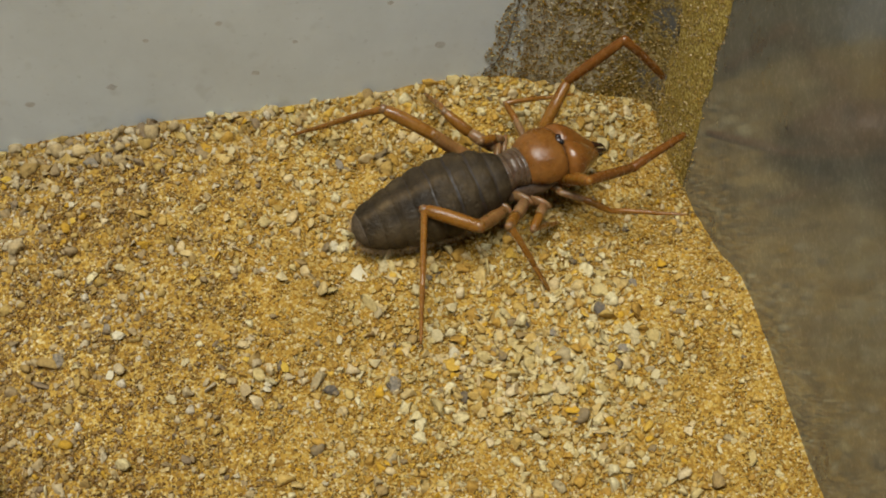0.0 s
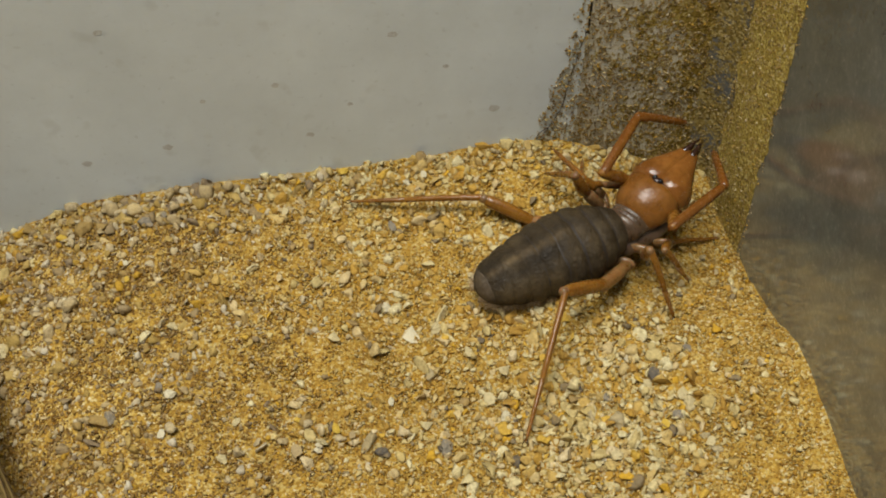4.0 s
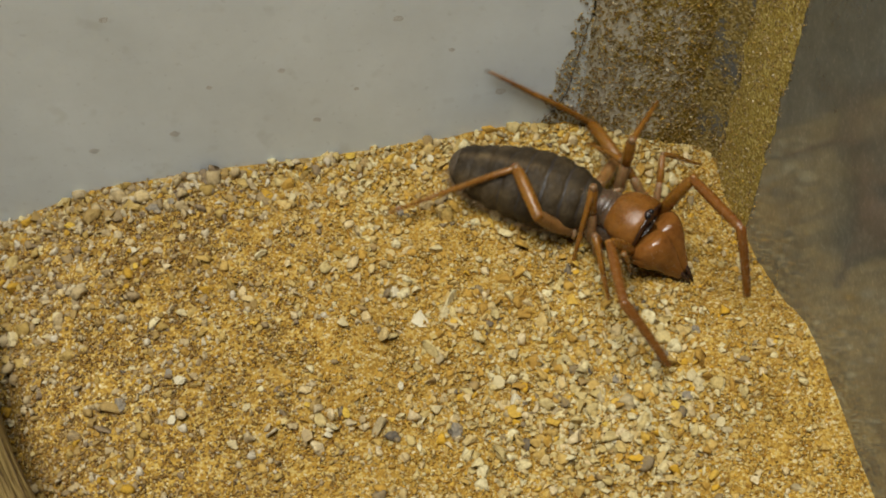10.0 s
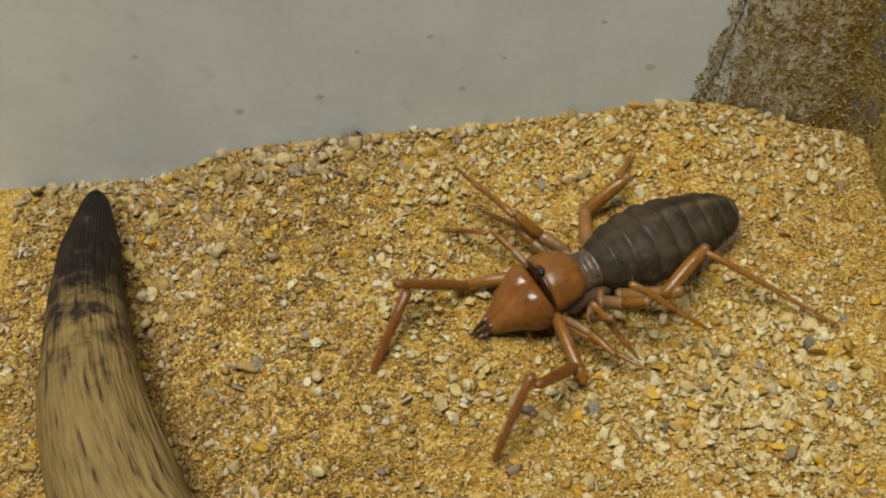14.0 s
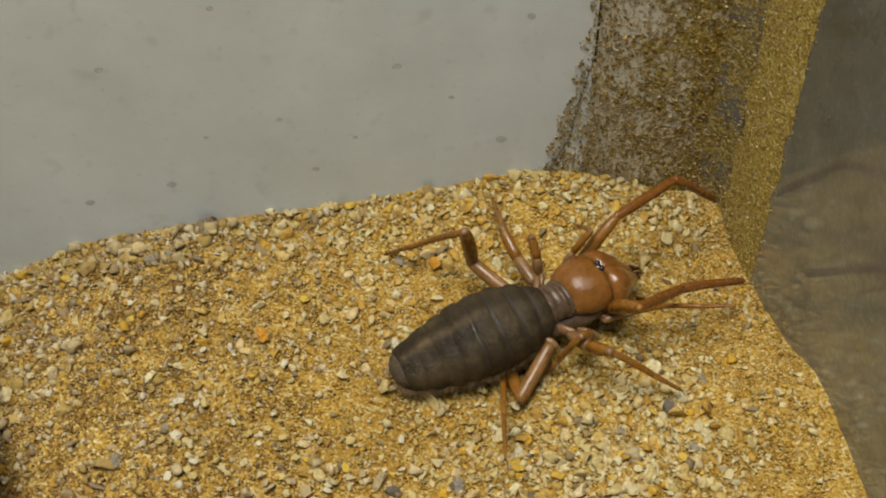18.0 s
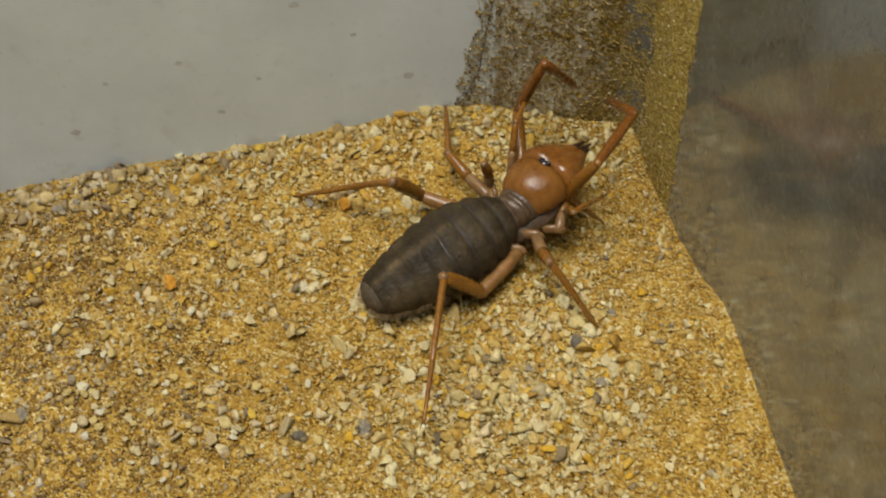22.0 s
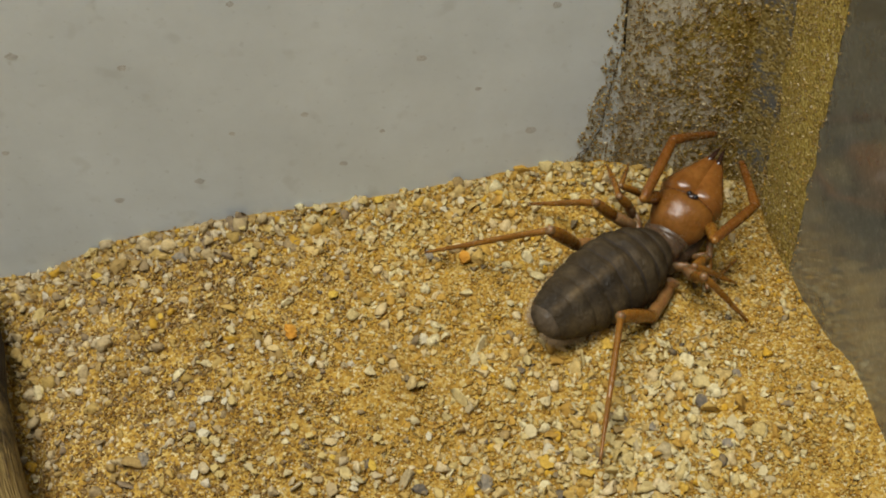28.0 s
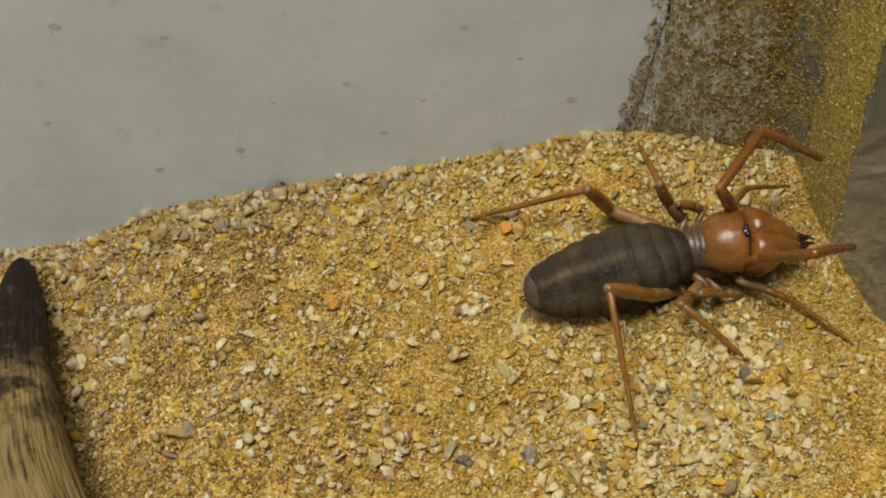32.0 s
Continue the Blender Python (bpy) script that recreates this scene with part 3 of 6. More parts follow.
def grains():
    rng = np.random.default_rng(5)
    # fine grit, browner towards the stick, where its colour also holds the dimmer light
    n = 105000
    x, y = rng.uniform(-96, SIDE_X - 0.3, n), rng.uniform(-90, -0.2, n)
    s = 0.15 + 0.30 * rng.random(n) ** 1.6
    z = np.array([soil(a, b) for a, b in zip(x, y)]) + s * rng.uniform(-0.1, 0.5, n)
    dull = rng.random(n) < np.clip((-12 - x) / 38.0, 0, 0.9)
    for pick, mat, words in ((~dull, GRAINS, "fine ochre and cream sand grains"), (dull, BROWN_DIM, "fine brown sand grains near the stick, darkened for the dimmer light there")):
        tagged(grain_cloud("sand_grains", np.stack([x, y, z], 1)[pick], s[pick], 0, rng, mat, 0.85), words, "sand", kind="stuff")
    # coarse gravel, denser along the back wall and in the hollow before the side wall
    pts, sizes = [], []
    while len(pts) < 13800:
        a, b = rng.uniform(-96, SIDE_X - 0.8), rng.uniform(-90, -0.5)
        heap = math.exp(-(((a - 24) / 17) ** 2 + ((b + 58) / 15) ** 2))
        keep = 0.30 + 0.8 * heap + 0.75 * math.exp(b / 8.0) + 0.42 * noise.noise(Vector((a, b, 2)) / 12.0)
        keep += 0.25 * math.exp(-(((a + 72) / 16) ** 2))
        keep *= 0.55 if a > 40 else 0.62 if a < -14 and b < -9 else 1.0
        if rng.random() > keep:
            continue
        r = min(1.4, 0.31 + rng.exponential(0.23)) * (1 + 0.2 * heap + 0.25 * math.exp(b / 6.0))
        pts.append((a, b, soil(a, b) + r * rng.uniform(0.05, 0.5))), sizes.append(r)
    pts, sizes = np.array(pts), np.array(sizes)
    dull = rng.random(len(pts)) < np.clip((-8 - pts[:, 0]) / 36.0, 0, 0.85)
    heap = np.exp(-(((pts[:, 0] - 24) / 19) ** 2 + ((pts[:, 1] + 56) / 17) ** 2))
    pale = ~dull & (rng.random(len(pts)) < 0.30 + 0.45 * heap + 0.4 * np.exp(pts[:, 1] / 8.0) + 0.15 * (pts[:, 0] > 25) + np.array([0.35 * noise.noise(Vector((p[0], p[1], 6)) / 10.0) for p in pts]))
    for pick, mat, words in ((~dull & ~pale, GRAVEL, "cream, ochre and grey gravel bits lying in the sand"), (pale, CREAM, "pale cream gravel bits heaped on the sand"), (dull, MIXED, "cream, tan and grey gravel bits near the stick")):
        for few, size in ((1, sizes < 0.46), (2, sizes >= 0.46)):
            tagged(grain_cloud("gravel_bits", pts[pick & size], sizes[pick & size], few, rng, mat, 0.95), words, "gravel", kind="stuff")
    # grains stuck to the corner panel, over the sealant and on the side wall
    pts, sizes = [], []
    while len(pts) < 13500:
        a, h = rng.uniform(20, SIDE_X - 4), rng.uniform(-6, 105)
        left = 28.5 - 9.0 * math.exp(-max(0, h - 4) / 16.0) + 2.5 * noise.noise(Vector((1, 0, h / 5.0)))
        keep = 0.42 + 0.75 * noise.noise(Vector((a, h, 5)) / 4.0) + 0.5 * noise.noise(Vector((a, h, 8)) / 1.3) + 0.35 * math.exp(-max(0, h - 5) / 10) + 0.35 * (a < 33) + 0.25 * (a > 44)
        if a < left or rng.random() > keep:
            continue
        r = 0.10 + 0.30 * rng.random() ** 1.7
        pts.append((a, (0.3 if a > SEAM_X else 0.0) - r * 0.3, h)), sizes.append(r)
    tagged(grain_cloud("stuck_sand", np.array(pts), np.array(sizes), 1, rng, STUCK), "sand grains stuck to the pale corner panel", "sand", kind="stuff")
    pts, sizes = [], []
    while len(pts) < 9000:
        b, h = rng.uniform(STRIP_Y - 1.2, -0.2), rng.uniform(-8, 105)
        keep = (0.62 if b < -4 else 0.5) + 0.6 * noise.noise(Vector((b, h, 7)) / 3.0) - (0.5 if b < STRIP_Y else 0) - (0.42 * min(1.0, max(0.0, (h - 8) / 14.0)) if b > -4.2 else 0)
        if rng.random() > keep:
            continue
        r = 0.09 + 0.24 * rng.random() ** 1.7
        along = min(1.0, max(0.0, (b + 4.2) / 4.2))
        pts.append((SIDE_X - 0.06 - min(0.9, max(0, b - STRIP_Y) * 0.12) * (b < -4.2) - 4.4 * along ** 1.25, b, h)), sizes.append(r)
    tagged(grain_cloud("stuck_sand", np.array(pts), np.array(sizes), 1, rng, STUCK), "sand grains crusted on the side wall", "sand", kind="stuff")


def stick():
    # centre line and radius in millimetres, from the dark tip towards the front
    line = [(-81.4, -5.5, -5.5, 0.8), (-81.3, -6.8, -5.3, 1.6), (-80.9, -10.5, -4.8, 2.9), (-80.3, -18.5, -3.4, 4.5), (-79.6, -26, -2.4, 5.5), (-79.1, -31.5, -1.7, 6.0), (-77.1, -43.7, 0.0, 7.3), (-74.7, -54.6, 1.0, 8.3),
            (-71.2, -64.7, 1.6, 9.1), (-67.4, -74.3, 2.2, 9.5), (-62.6, -82, 2.6, 9.8), (-56, -92, 3.0, 10), (-48, -103, 3.2, 10.2), (-38, -116, 3.4, 10.4)]
    t = np.linspace(0, len(line) - 1, 90)
    pts = np.array([[np.interp(u, range(len(line)), [p[k] for p in line]) for k in range(4)] for u in t])
    for _ in range(3):
        pts[1:-1] = (pts[:-2] + 2 * pts[1:-1] + pts[2:]) / 4
    root = tagged(new("stick", None), "curved pale stick with a dark barked tip lying on the sand", "stick")
    rings, sides = [], 36
    for i, (x, y, z, r) in enumerate(pts):
        d = Vector(pts[min(i + 1, 89)][:3] - pts[max(i - 1, 0)][:3]).normalized()
        side = d.cross(Vector((0, 0, 1))).normalized()
        up = side.cross(d)
        ring = []
        for k in range(sides):
            a = 2 * math.pi * k / sides
            rough = 0.05 if i > 24 else 0.09
            q = r * (1 + rough * noise.noise(Vector((math.cos(a) * 2, math.sin(a) * 2, i / 9.0))) + 0.4 * rough * noise.noise(Vector((math.cos(a) * 7, math.sin(a) * 7, i / (14.0 if i > 24 else 4.0)))))
            ring.append((Vector((x, y, z)) + (side * math.cos(a) + up * math.sin(a)) * q) * MM)
        rings.append(ring)
    for name, first, last, words in (("bark_tip", 0, 24, "dark brown barked tip"), ("shaft", 24, 89, "pale bare wood with dark flecks")):
        bm = bmesh.new()
        uv = bm.loops.layers.uv.new("UVMap")
        loops = [[bm.verts.new(p) for p in ring] for ring in rings[first:last + 1]]
        for i, (a, b) in enumerate(zip(loops, loops[1:])):
            for k in range(sides):
                f = bm.faces.new((a[k], a[(k + 1) % sides], b[(k + 1) % sides], b[k]))
                f.smooth = True
                for lp, (u, v) in zip(f.loops, ((k, i), (k + 1, i), (k + 1, i + 1), (k, i + 1))):
                    lp[uv].uv = (u / sides * 1.2, (v + first) / 89)
        if first == 0:
            bm.faces.new(loops[0][::-1])
        else:
            bm.faces.new(loops[-1])
        bmesh.ops.recalc_face_normals(bm, faces=bm.faces[:])
        part(name, bm, BARK, root, words)


def stone_material(name, a, b):
    m, n, l, s = material(name)
    r = ramp(n, [(0.3, a), (0.7, b)])
    l.new(noise_of(n, l, 900, 6, 0.65), r.inputs[0])
    dust = ramp(n, [(0.5, (0, 0, 0)), (0.72, (1, 1, 1))])
    l.new(noise_of(n, l, 900, 5, 0.7), dust.inputs[0])
    f = n.new("ShaderNodeMath")
    f.operation = "MULTIPLY"
    f.inputs[1].default_value = 0.6
    l.new(dust.outputs[0], f.inputs[0])
    l.new(mixed(n, l, f.outputs[0], r.outputs[0], (0.47, 0.30, 0.07)), s.inputs["Base Color"])
    s.inputs["Roughness"].default_value = 0.75
    s.inputs["Specular IOR Level"].default_value = 0.35
    bump(n, l, s, noise_of(n, l, 1800, 6, 0.7), 0.9, 0.0004)
    return m


STONES = {
    "grey": stone_material("grey_stone", (0.17, 0.145, 0.10), (0.31, 0.27, 0.205)),
    "dark": stone_material("dark_slate_stone", (0.085, 0.07, 0.05), (0.165, 0.14, 0.105)),
    "cream": stone_material("cream_stone", (0.45, 0.355, 0.165), (0.64, 0.55, 0.32)),
    "white": stone_material("white_stone", (0.51, 0.44, 0.27), (0.70, 0.64, 0.46)),
    "yellow": stone_material("yellow_stone", (0.52, 0.33, 0.035), (0.64, 0.44, 0.07)),
    "orange": stone_material("orange_stone", (0.48, 0.20, 0.015), (0.62, 0.30, 0.03)),
    "sandy": stone_material("sand_crust", (0.46, 0.33, 0.095), (0.62, 0.50, 0.225)),
    "tan": stone_material("tan_stone", (0.33, 0.24, 0.11), (0.46, 0.35, 0.18)),
}
stone_forms = {}


def stone_mesh(colour, k):
    if (colour, k) not in stone_forms:
        rng = np.random.default_rng(40 + k)
        v, f = icosahedron(3)
        for _ in range(9):
            d = rng.normal(size=3)
            d /= np.linalg.norm(d)
            over = np.maximum(0, v @ d - rng.uniform(0.4, 0.8))
            v = v - over[:, None] * d * 0.95
        v = [tuple(Vector(p) * (1 + 0.2 * noise.noise(Vector(p) * 2.1 + Vector((k, 0, 0))) + 0.15 * noise.noise(Vector(p) * 5) + 0.06 * noise.noise(Vector(p) * 11)) * MM) for p in v]
        stone_forms[(colour, k)] = mesh_of("pebble", v, [tuple(q) for q in f.tolist()], STONES[colour], False)
    return stone_forms[(colour, k)]


def pebble(x, y, half, colour, k, sunk=0.10, flat=0.75, turn=None):
    """A pebble of that half length lying in the sand, partly sunk."""
    ob = new("pebble", stone_mesh(colour, k % 6))
    h = half * flat * 0.8
    ob.matrix_basis = pose(x * MM, y * MM, (soil(x, y) + h * (1 - 2 * sunk)) * MM, 0, 0, 57 * k if turn is None else turn)
    ob.scale = (half, half * (0.72 + 0.05 * (k % 5)), h)
    return tagged(ob, {"grey": "small rough grey pebble half sunk in sand", "dark": "small dark slate pebble lying on the sand", "cream": "small cream pebble half sunk in sand", "white": "small whitish pebble lying on the sand",
                       "yellow": "small bright yellow pebble lying in the sand", "orange": "small orange pebble dug out of the sand", "tan": "small tan pebble half sunk in sand", "sandy": "small lump of pale ochre sand crust dug loose"}[colour], "pebble", group="pebbles in the sand")


def pebbles():
    lying = {
        "grey": [(-46, -7.7, 1.58), (-43.1, -6.4, 0.99), (-51, -46.1, 1.25), (35.1, -57.3, 1.13), (24.9, -52.2, 1.05), (-4.5, -14.3, 1.24), (39.4, -44.9, 0.97), (-43.5, -41.4, 0.97), (-0.6, -58.4, 1.33)],
        "white": [(-48.2, -10.9, 0.88), (-49.4, -15.7, 0.77), (-59.2, -21.9, 1.06), (-11.7, -32.2, 0.64), (-19.7, -56.5, 0.94), (22.5, -62.5, 0.85), (-1.1, -5.5, 0.88), (2, -4.2, 0.98), (-7.1, -31.1, 0.98), (-41.6, -43.3, 1.14), (-19.4, -55.7, 1), (-8, -49.6, 0.85), (29.1, -46.4, 0.78), (-42.9, -50.5, 1.03), (9.2, -53.2, 1.01)],
        "yellow": [(-60.7, -6.8, 1.31), (-49, -19.5, 0.77), (-35.3, -2.8, 1.09), (-11.6, -1.4, 1.09), (-22.4, -51, 0.93), (-16.7, -53.2, 1.09), (22.1, -60.1, 0.92), (32.7, -58.5, 1.09)],
        "tan": [(-54.2, -10.9, 1.09), (-22.8, -56.3, 1.45), (-26.9, -17.8, 0.85), (-19, -1.9, 0.89), (-27.6, -7.5, 1.17), (-37.7, -32.9, 0.82), (-39.6, -42.8, 0.96), (-14.3, -54.5, 0.84)],
        "cream": [(-41.3, -30.7, 1.11), (-62, -26.3, 1.34), (-70.2, -26.4, 1.46), (-65.6, -25.7, 0.87), (-16, -36.5, 1.35), (5, -41.5, 1.16), (-33.9, -56.1, 1.12), (7.2, -49.8, 1.57), (37, -55.8, 1.31), (24.7, -62.8, 1.19), (13.2, -56, 0.95), (30.4, -45.6, 0.89), (-8.8, -4.2, 0.88), (-22.3, -8.5, 0.97), (0.4, -36.2, 1.14), (16.5, -59.2, 1.16), (10.1, -45.1, 1.46), (36.3, -53.9, 1.28), (31.4, -51.4, 1.11), (38.5, -63, 1.09), (-22.8, -33.4, 0.71), (7.4, -26.7, 0.81), (-3, -53.8, 1.17), (-31.6, -49.7, 0.85), (22.5, -45.4, 0.86)],
        "dark": [(-10, -58.5, 1.45), (32.7, -49.8, 1.6), (21.3, -49.7, 0.7)],
    }
    for colour, rows in lying.items():
        for k, (x, y, half) in enumerate(rows):
            pebble(x, y, half, colour, k)


dug = []


def dug_pebbles():
    """Pebbles that the digging animal turns up, and one flat shell-like chip that it buries: object, height when buried, when bare, seconds."""
    for k, (x, y, half, colour) in enumerate(((1.2, -16.2, 1.58, "orange"), (-27.9, -26.7, 1.45, "orange"), (-20.6, -20.2, 1.0, "yellow"))):
        ob = pebble(x, y, half, colour, k + 1, 0.2)
        dug.append((ob, -3.2, 0.45, 13.6 + 0.3 * k, 15.1 + 0.1 * k))
    ob = pebble(-3.7, -36.9, 2.1, "white", 4, 0.3, 0.3)
    dug.append((ob, 0.0, -2.2, 11.6, 13.2))


def crumbs():
    """Loose bits of sand crust that the jaws push along and then leave."""
    rng = np.random.default_rng(8)
    for k in range(150):
        ang, far = rng.uniform(-1.5, 1.4), 9.0 * math.sqrt(rng.uniform(0.01, 1.0))
        half = 0.35 + 0.75 * rng.random() ** 1.7
        ob = pebble(0, 0, half, ("cream", "sandy", "sandy", "cream", "sandy", "white")[k % 6], k, 0.2)
        pushed.append((ob, far * math.cos(ang) - 2.6 * abs(math.sin(ang)) - 0.8, far * 2.1 * math.sin(ang) - 2.4, half))


pushed = []
tank()
table()
sand_sheet()
stick()
grains()
pebbles()
dug_pebbles()
crumbs()


# ---- the animal: its own space has +x ahead, +y to its left, origin at the waist ----
LEG_SIZES = {  # hip x, y, z; knee segment length; shin length; their radii, in millimetres
    "palp": (6.8, 4.3, -0.7, 13.0, 13.5, 0.84, 0.70),
    "leg_a": (5.5, 5.6, -1.4, 9.0, 12.4, 0.55, 0.4),
    "leg_b": (1.9, 7.0, -2.0, 6.4, 11.0, 0.75, 0.5),
    "leg_c": (-1.0, 5.6, -1.4, 10.2, 13.9, 0.9, 0.52),
    "leg_d": (-4.5, 5.2, -2.4, 9.0, 23.5, 1.02, 0.50),
}
BASES = {"palp": 11.0, "leg_d": 9.0}  # length of the first moving piece of a palp and of a hind leg
spider_parts = {"jaws": []}
JAW_PIVOT = pose(6.7 * MM, 0, 0.2 * MM)


def hairs(count, rng, point, length, thin=0.05):
    """Fine hairs as slim three-sided spikes; point(u, v) gives a root and a direction."""
    bm = bmesh.new()
    for _ in range(count):
        p, d = point(rng.random(), rng.random())
        d = (Vector(d) + Vector(rng.normal(0, 0.35, 3))).normalized()
        s = d.orthogonal().normalized()
        e = d.cross(s)
        ln = length * rng.uniform(0.5, 1.2)
        base = [bm.verts.new((Vector(p) + (s * math.cos(a) + e * math.sin(a)) * thin) * MM) for a in (0, 2.1, 4.2)]
        tip = bm.verts.new((Vector(p) + d * ln) * MM)
        for k in range(3):
            bm.faces.new((base[k], base[(k + 1) % 3], tip))
    return bm


def rod(length, profile, bend=0.0, sides=12):
    """A limb segment along +x: profile of (fraction, radius across, radius up)."""
    rings = []
    for f, w, h in profile:
        rings.append((f * length, 0, bend * math.sin(math.pi * f), w, h))
    return loft(rings, sides)


def animal():
    rng = np.random.default_rng(11)
    root = tagged(new("camel_spider", None), "camel spider with grey-brown segmented abdomen and orange head on sand", "camel spider")
    # abdomen: runs back from the waist along -x
    def girth(f):
        return blend(f, [(0, 2.7), (0.05, 3.1), (0.09, 3.8), (0.16, 5.1), (0.26, 6.2), (0.38, 6.8), (0.50, 6.85), (0.64, 6.15), (0.76, 5.4), (0.86, 4.5), (0.93, 3.6), (0.975, 2.5), (1, 1.0)])
    LEN = 28.3
    def ring(f, k):
        """A ring of the back: flattened below, with a low ridge along the middle behind, and wrinkled."""
        g, n = girth(f) * k, 40
        rear = min(1.0, max(0.0, (f - 0.25) / 0.4))
        out = []
        for j in range(n):
            a = 2 * math.pi * j / n
            up = math.sin(a)
            r = 1 + 0.07 * rear * math.exp(-((a - math.pi / 2) / 0.22) ** 2) - 0.035 * rear * math.exp(-((abs(a - math.pi / 2) - 0.55) / 0.3) ** 2)
            p = Vector((-f * LEN, g * math.cos(a) * r, g * (0.87 if up > 0 else 0.74) * up * r))
            r = 1 + 0.035 * noise.noise(Vector((p.x * 0.5, p.y * 0.28, p.z * 0.28))) + 0.018 * noise.noise(Vector((p.x * 2.0, p.y * 0.8, p.z * 0.8)))
            out.append(Vector((p.x + 0.28 * noise.noise(Vector((p.y * 0.3, p.z * 0.3, f * 6))), p.y * r, p.z * r)))
        return out

    def shell_of(rows, closed=True):
        bm = bmesh.new()
        loops = [[bm.verts.new(p * MM) for p in row] for row in rows]
        for a, b in zip(loops, loops[1:]):
            for j in range(len(a)):
                i = (j + 1) % len(a)
                bm.faces.new((a[j], a[i], b[i], b[j]))
        if closed:
            bm.faces.new(loops[0][::-1]), bm.faces.new(loops[-1])
        bmesh.ops.recalc_face_normals(bm, faces=bm.faces[:])
        for f in bm.faces:
            f.smooth = True
        return bm
    # the core shows between the segments as the painted shade of their creases
    core = part("abdomen", shell_of([ring(f, 0.945) for f in np.linspace(0, 0.985, 24)]), FOLD_SHADE, root, "grey-brown ridged abdomen")
    cuts = [0.0, 0.075, 0.16, 0.265, 0.385, 0.51, 0.63, 0.74, 0.84, 0.945, 1.0]
    for i, (a, b) in enumerate(zip(cuts, cuts[1:])):
        deep = (0.10, 0.13, 0.145, 0.145, 0.135, 0.12, 0.105, 0.09, 0.07, 0.004)[i]
        rows = []
        for u in np.linspace(0, 1, 9):
            f = min(1.0, a + (b - a) * u * (1.05 if i < 9 else 1.0))
            rows.append(ring(f, 1.015 - deep + deep * math.sin(math.pi * min(1, u * 0.93 + 0.05)) ** 0.6))
        part("segment", shell_of(rows, i == 9), TAIL if i == 9 else WAIST if i == 0 else ABDOMEN, core, {0: "narrow pinkish front of the abdomen", 9: "dull pinkish tail end"}.get(i, ""))

    def on_abdomen(u, v):
        f, a = 1 - 0.85 * u ** 1.5, math.pi * (-0.3 + 0.5 * v if v < 0.5 else 0.8 + 0.5 * v)
        g = girth(f)
        return (-f * LEN, g * math.cos(a), g * 0.8 * math.sin(a)), (-0.9, math.cos(a), math.sin(a) * 0.8 - 0.1)
    part("hair", hairs(2200, rng, on_abdomen, 1.4, 0.022), HAIR, core, "fine pale hairs")
    spider_parts["abdomen"] = core
    # waist plates
    for x, w, h in ((-1.5, 3.1, 2.7), (-0.6, 3.2, 2.7), (0.3, 3.4, 2.8)):
        part("waist_plate", loft([(x - 0.9, 0, 0.1, w * 0.86, h * 0.86), (x - 0.4, 0, 0.2, w, h), (x + 0.4, 0, 0.2, w * 1.03, h * 1.02), (x + 1.0, 0, 0.1, w * 0.9, h * 0.9)], 22, 0.1), WAIST, root, "grey-pink waist plate")
    thorax = part("underside", loft([(-5.5, 0, -2.2, 2.4, 1.3), (-3, 0, -2.3, 4.2, 1.9), (3, 0, -2.0, 4.8, 2.2), (7.0, 0, -1.2, 4.2, 2.0), (8.4, 0, -0.8, 2.5, 1.2)], 20), WAIST, root, "pale underside with leg bases")
    spider_parts["thorax"] = thorax

    def on_waist(u, v):
        a = math.pi * (0.05 + 0.9 * v)
        return (-0.8 + 3.6 * u, 3.2 * math.cos(a), 2.8 * math.sin(a)), (-0.3, math.cos(a), math.sin(a))
    part("hair", hairs(160, rng, on_waist, 1.5, 0.022), HAIR, root, "fine pale hairs")
    # head shield: round behind, cut straight across before the jaws
    head = part("head", loft([(-0.1, 0, 0.4, 1.6, 1.3), (0.2, 0, 0.6, 2.7, 2.2), (0.85, 0, 0.85, 3.65, 3.0), (2.1, 0, 1.05, 4.45, 3.6), (3.8, 0, 1.2, 4.95, 3.95), (5.55, 0, 1.25, 5.1, 4.05), (6.35, 0, 1.2, 5.05, 3.95), (6.65, 0, 1.15, 4.85, 3.75)], 34, 0.25), HEAD, root, "rounded orange-brown head shield")
    part("groove", loft([(6.55, 0, 1.15, 4.6, 3.5), (6.70, 0, 1.15, 4.86, 3.78), (6.90, 0, 1.1, 4.6, 3.5)], 30, 0.25), FANG, head, "thin dark line at the front of the head")
    part("eye_mound", loft([(5.75, 0, 4.75, 0.4, 0.4), (6.05, 0, 4.85, 0.8, 0.6), (6.65, 0, 4.85, 0.9, 0.65), (7.15, 0, 4.6, 0.5, 0.4)], 16), FANG, head, "dark eye mound")
    for sgn in (1, -1):
        bm = bmesh.new()
        bmesh.ops.create_uvsphere(bm, u_segments=14, v_segments=10, radius=0.5 * MM)
        bmesh.ops.translate(bm, verts=bm.verts[:], vec=Vector((6.60, sgn * 0.55, 5.1)) * MM)
        for f in bm.faces:
            f.smooth = True
        part("eye", bm, EYE, head, "shiny black eye")
    for sgn in (1, -1):
        jaw = part("jaw", loft([(6.65, sgn * 1.64, 0.9, 2.91, 2.7), (7.15, sgn * 1.76, 1.0, 3.40, 3.45), (8.05, sgn * 1.79, 1.0, 3.61, 3.85), (9.45, sgn * 1.68, 0.9, 3.47, 3.75), (11.16, sgn * 1.44, 0.8, 2.96, 3.25), (12.89, sgn * 1.17, 0.7, 2.28, 2.5), (14.41, sgn * 1.05, 0.7, 1.60, 1.8), (15.71, sgn * 0.80, 0.7, 1.14, 1.25), (16.57, sgn * 0.66, 0.75, 0.84, 0.85)], 24), JAW, root, "swollen amber jaw")
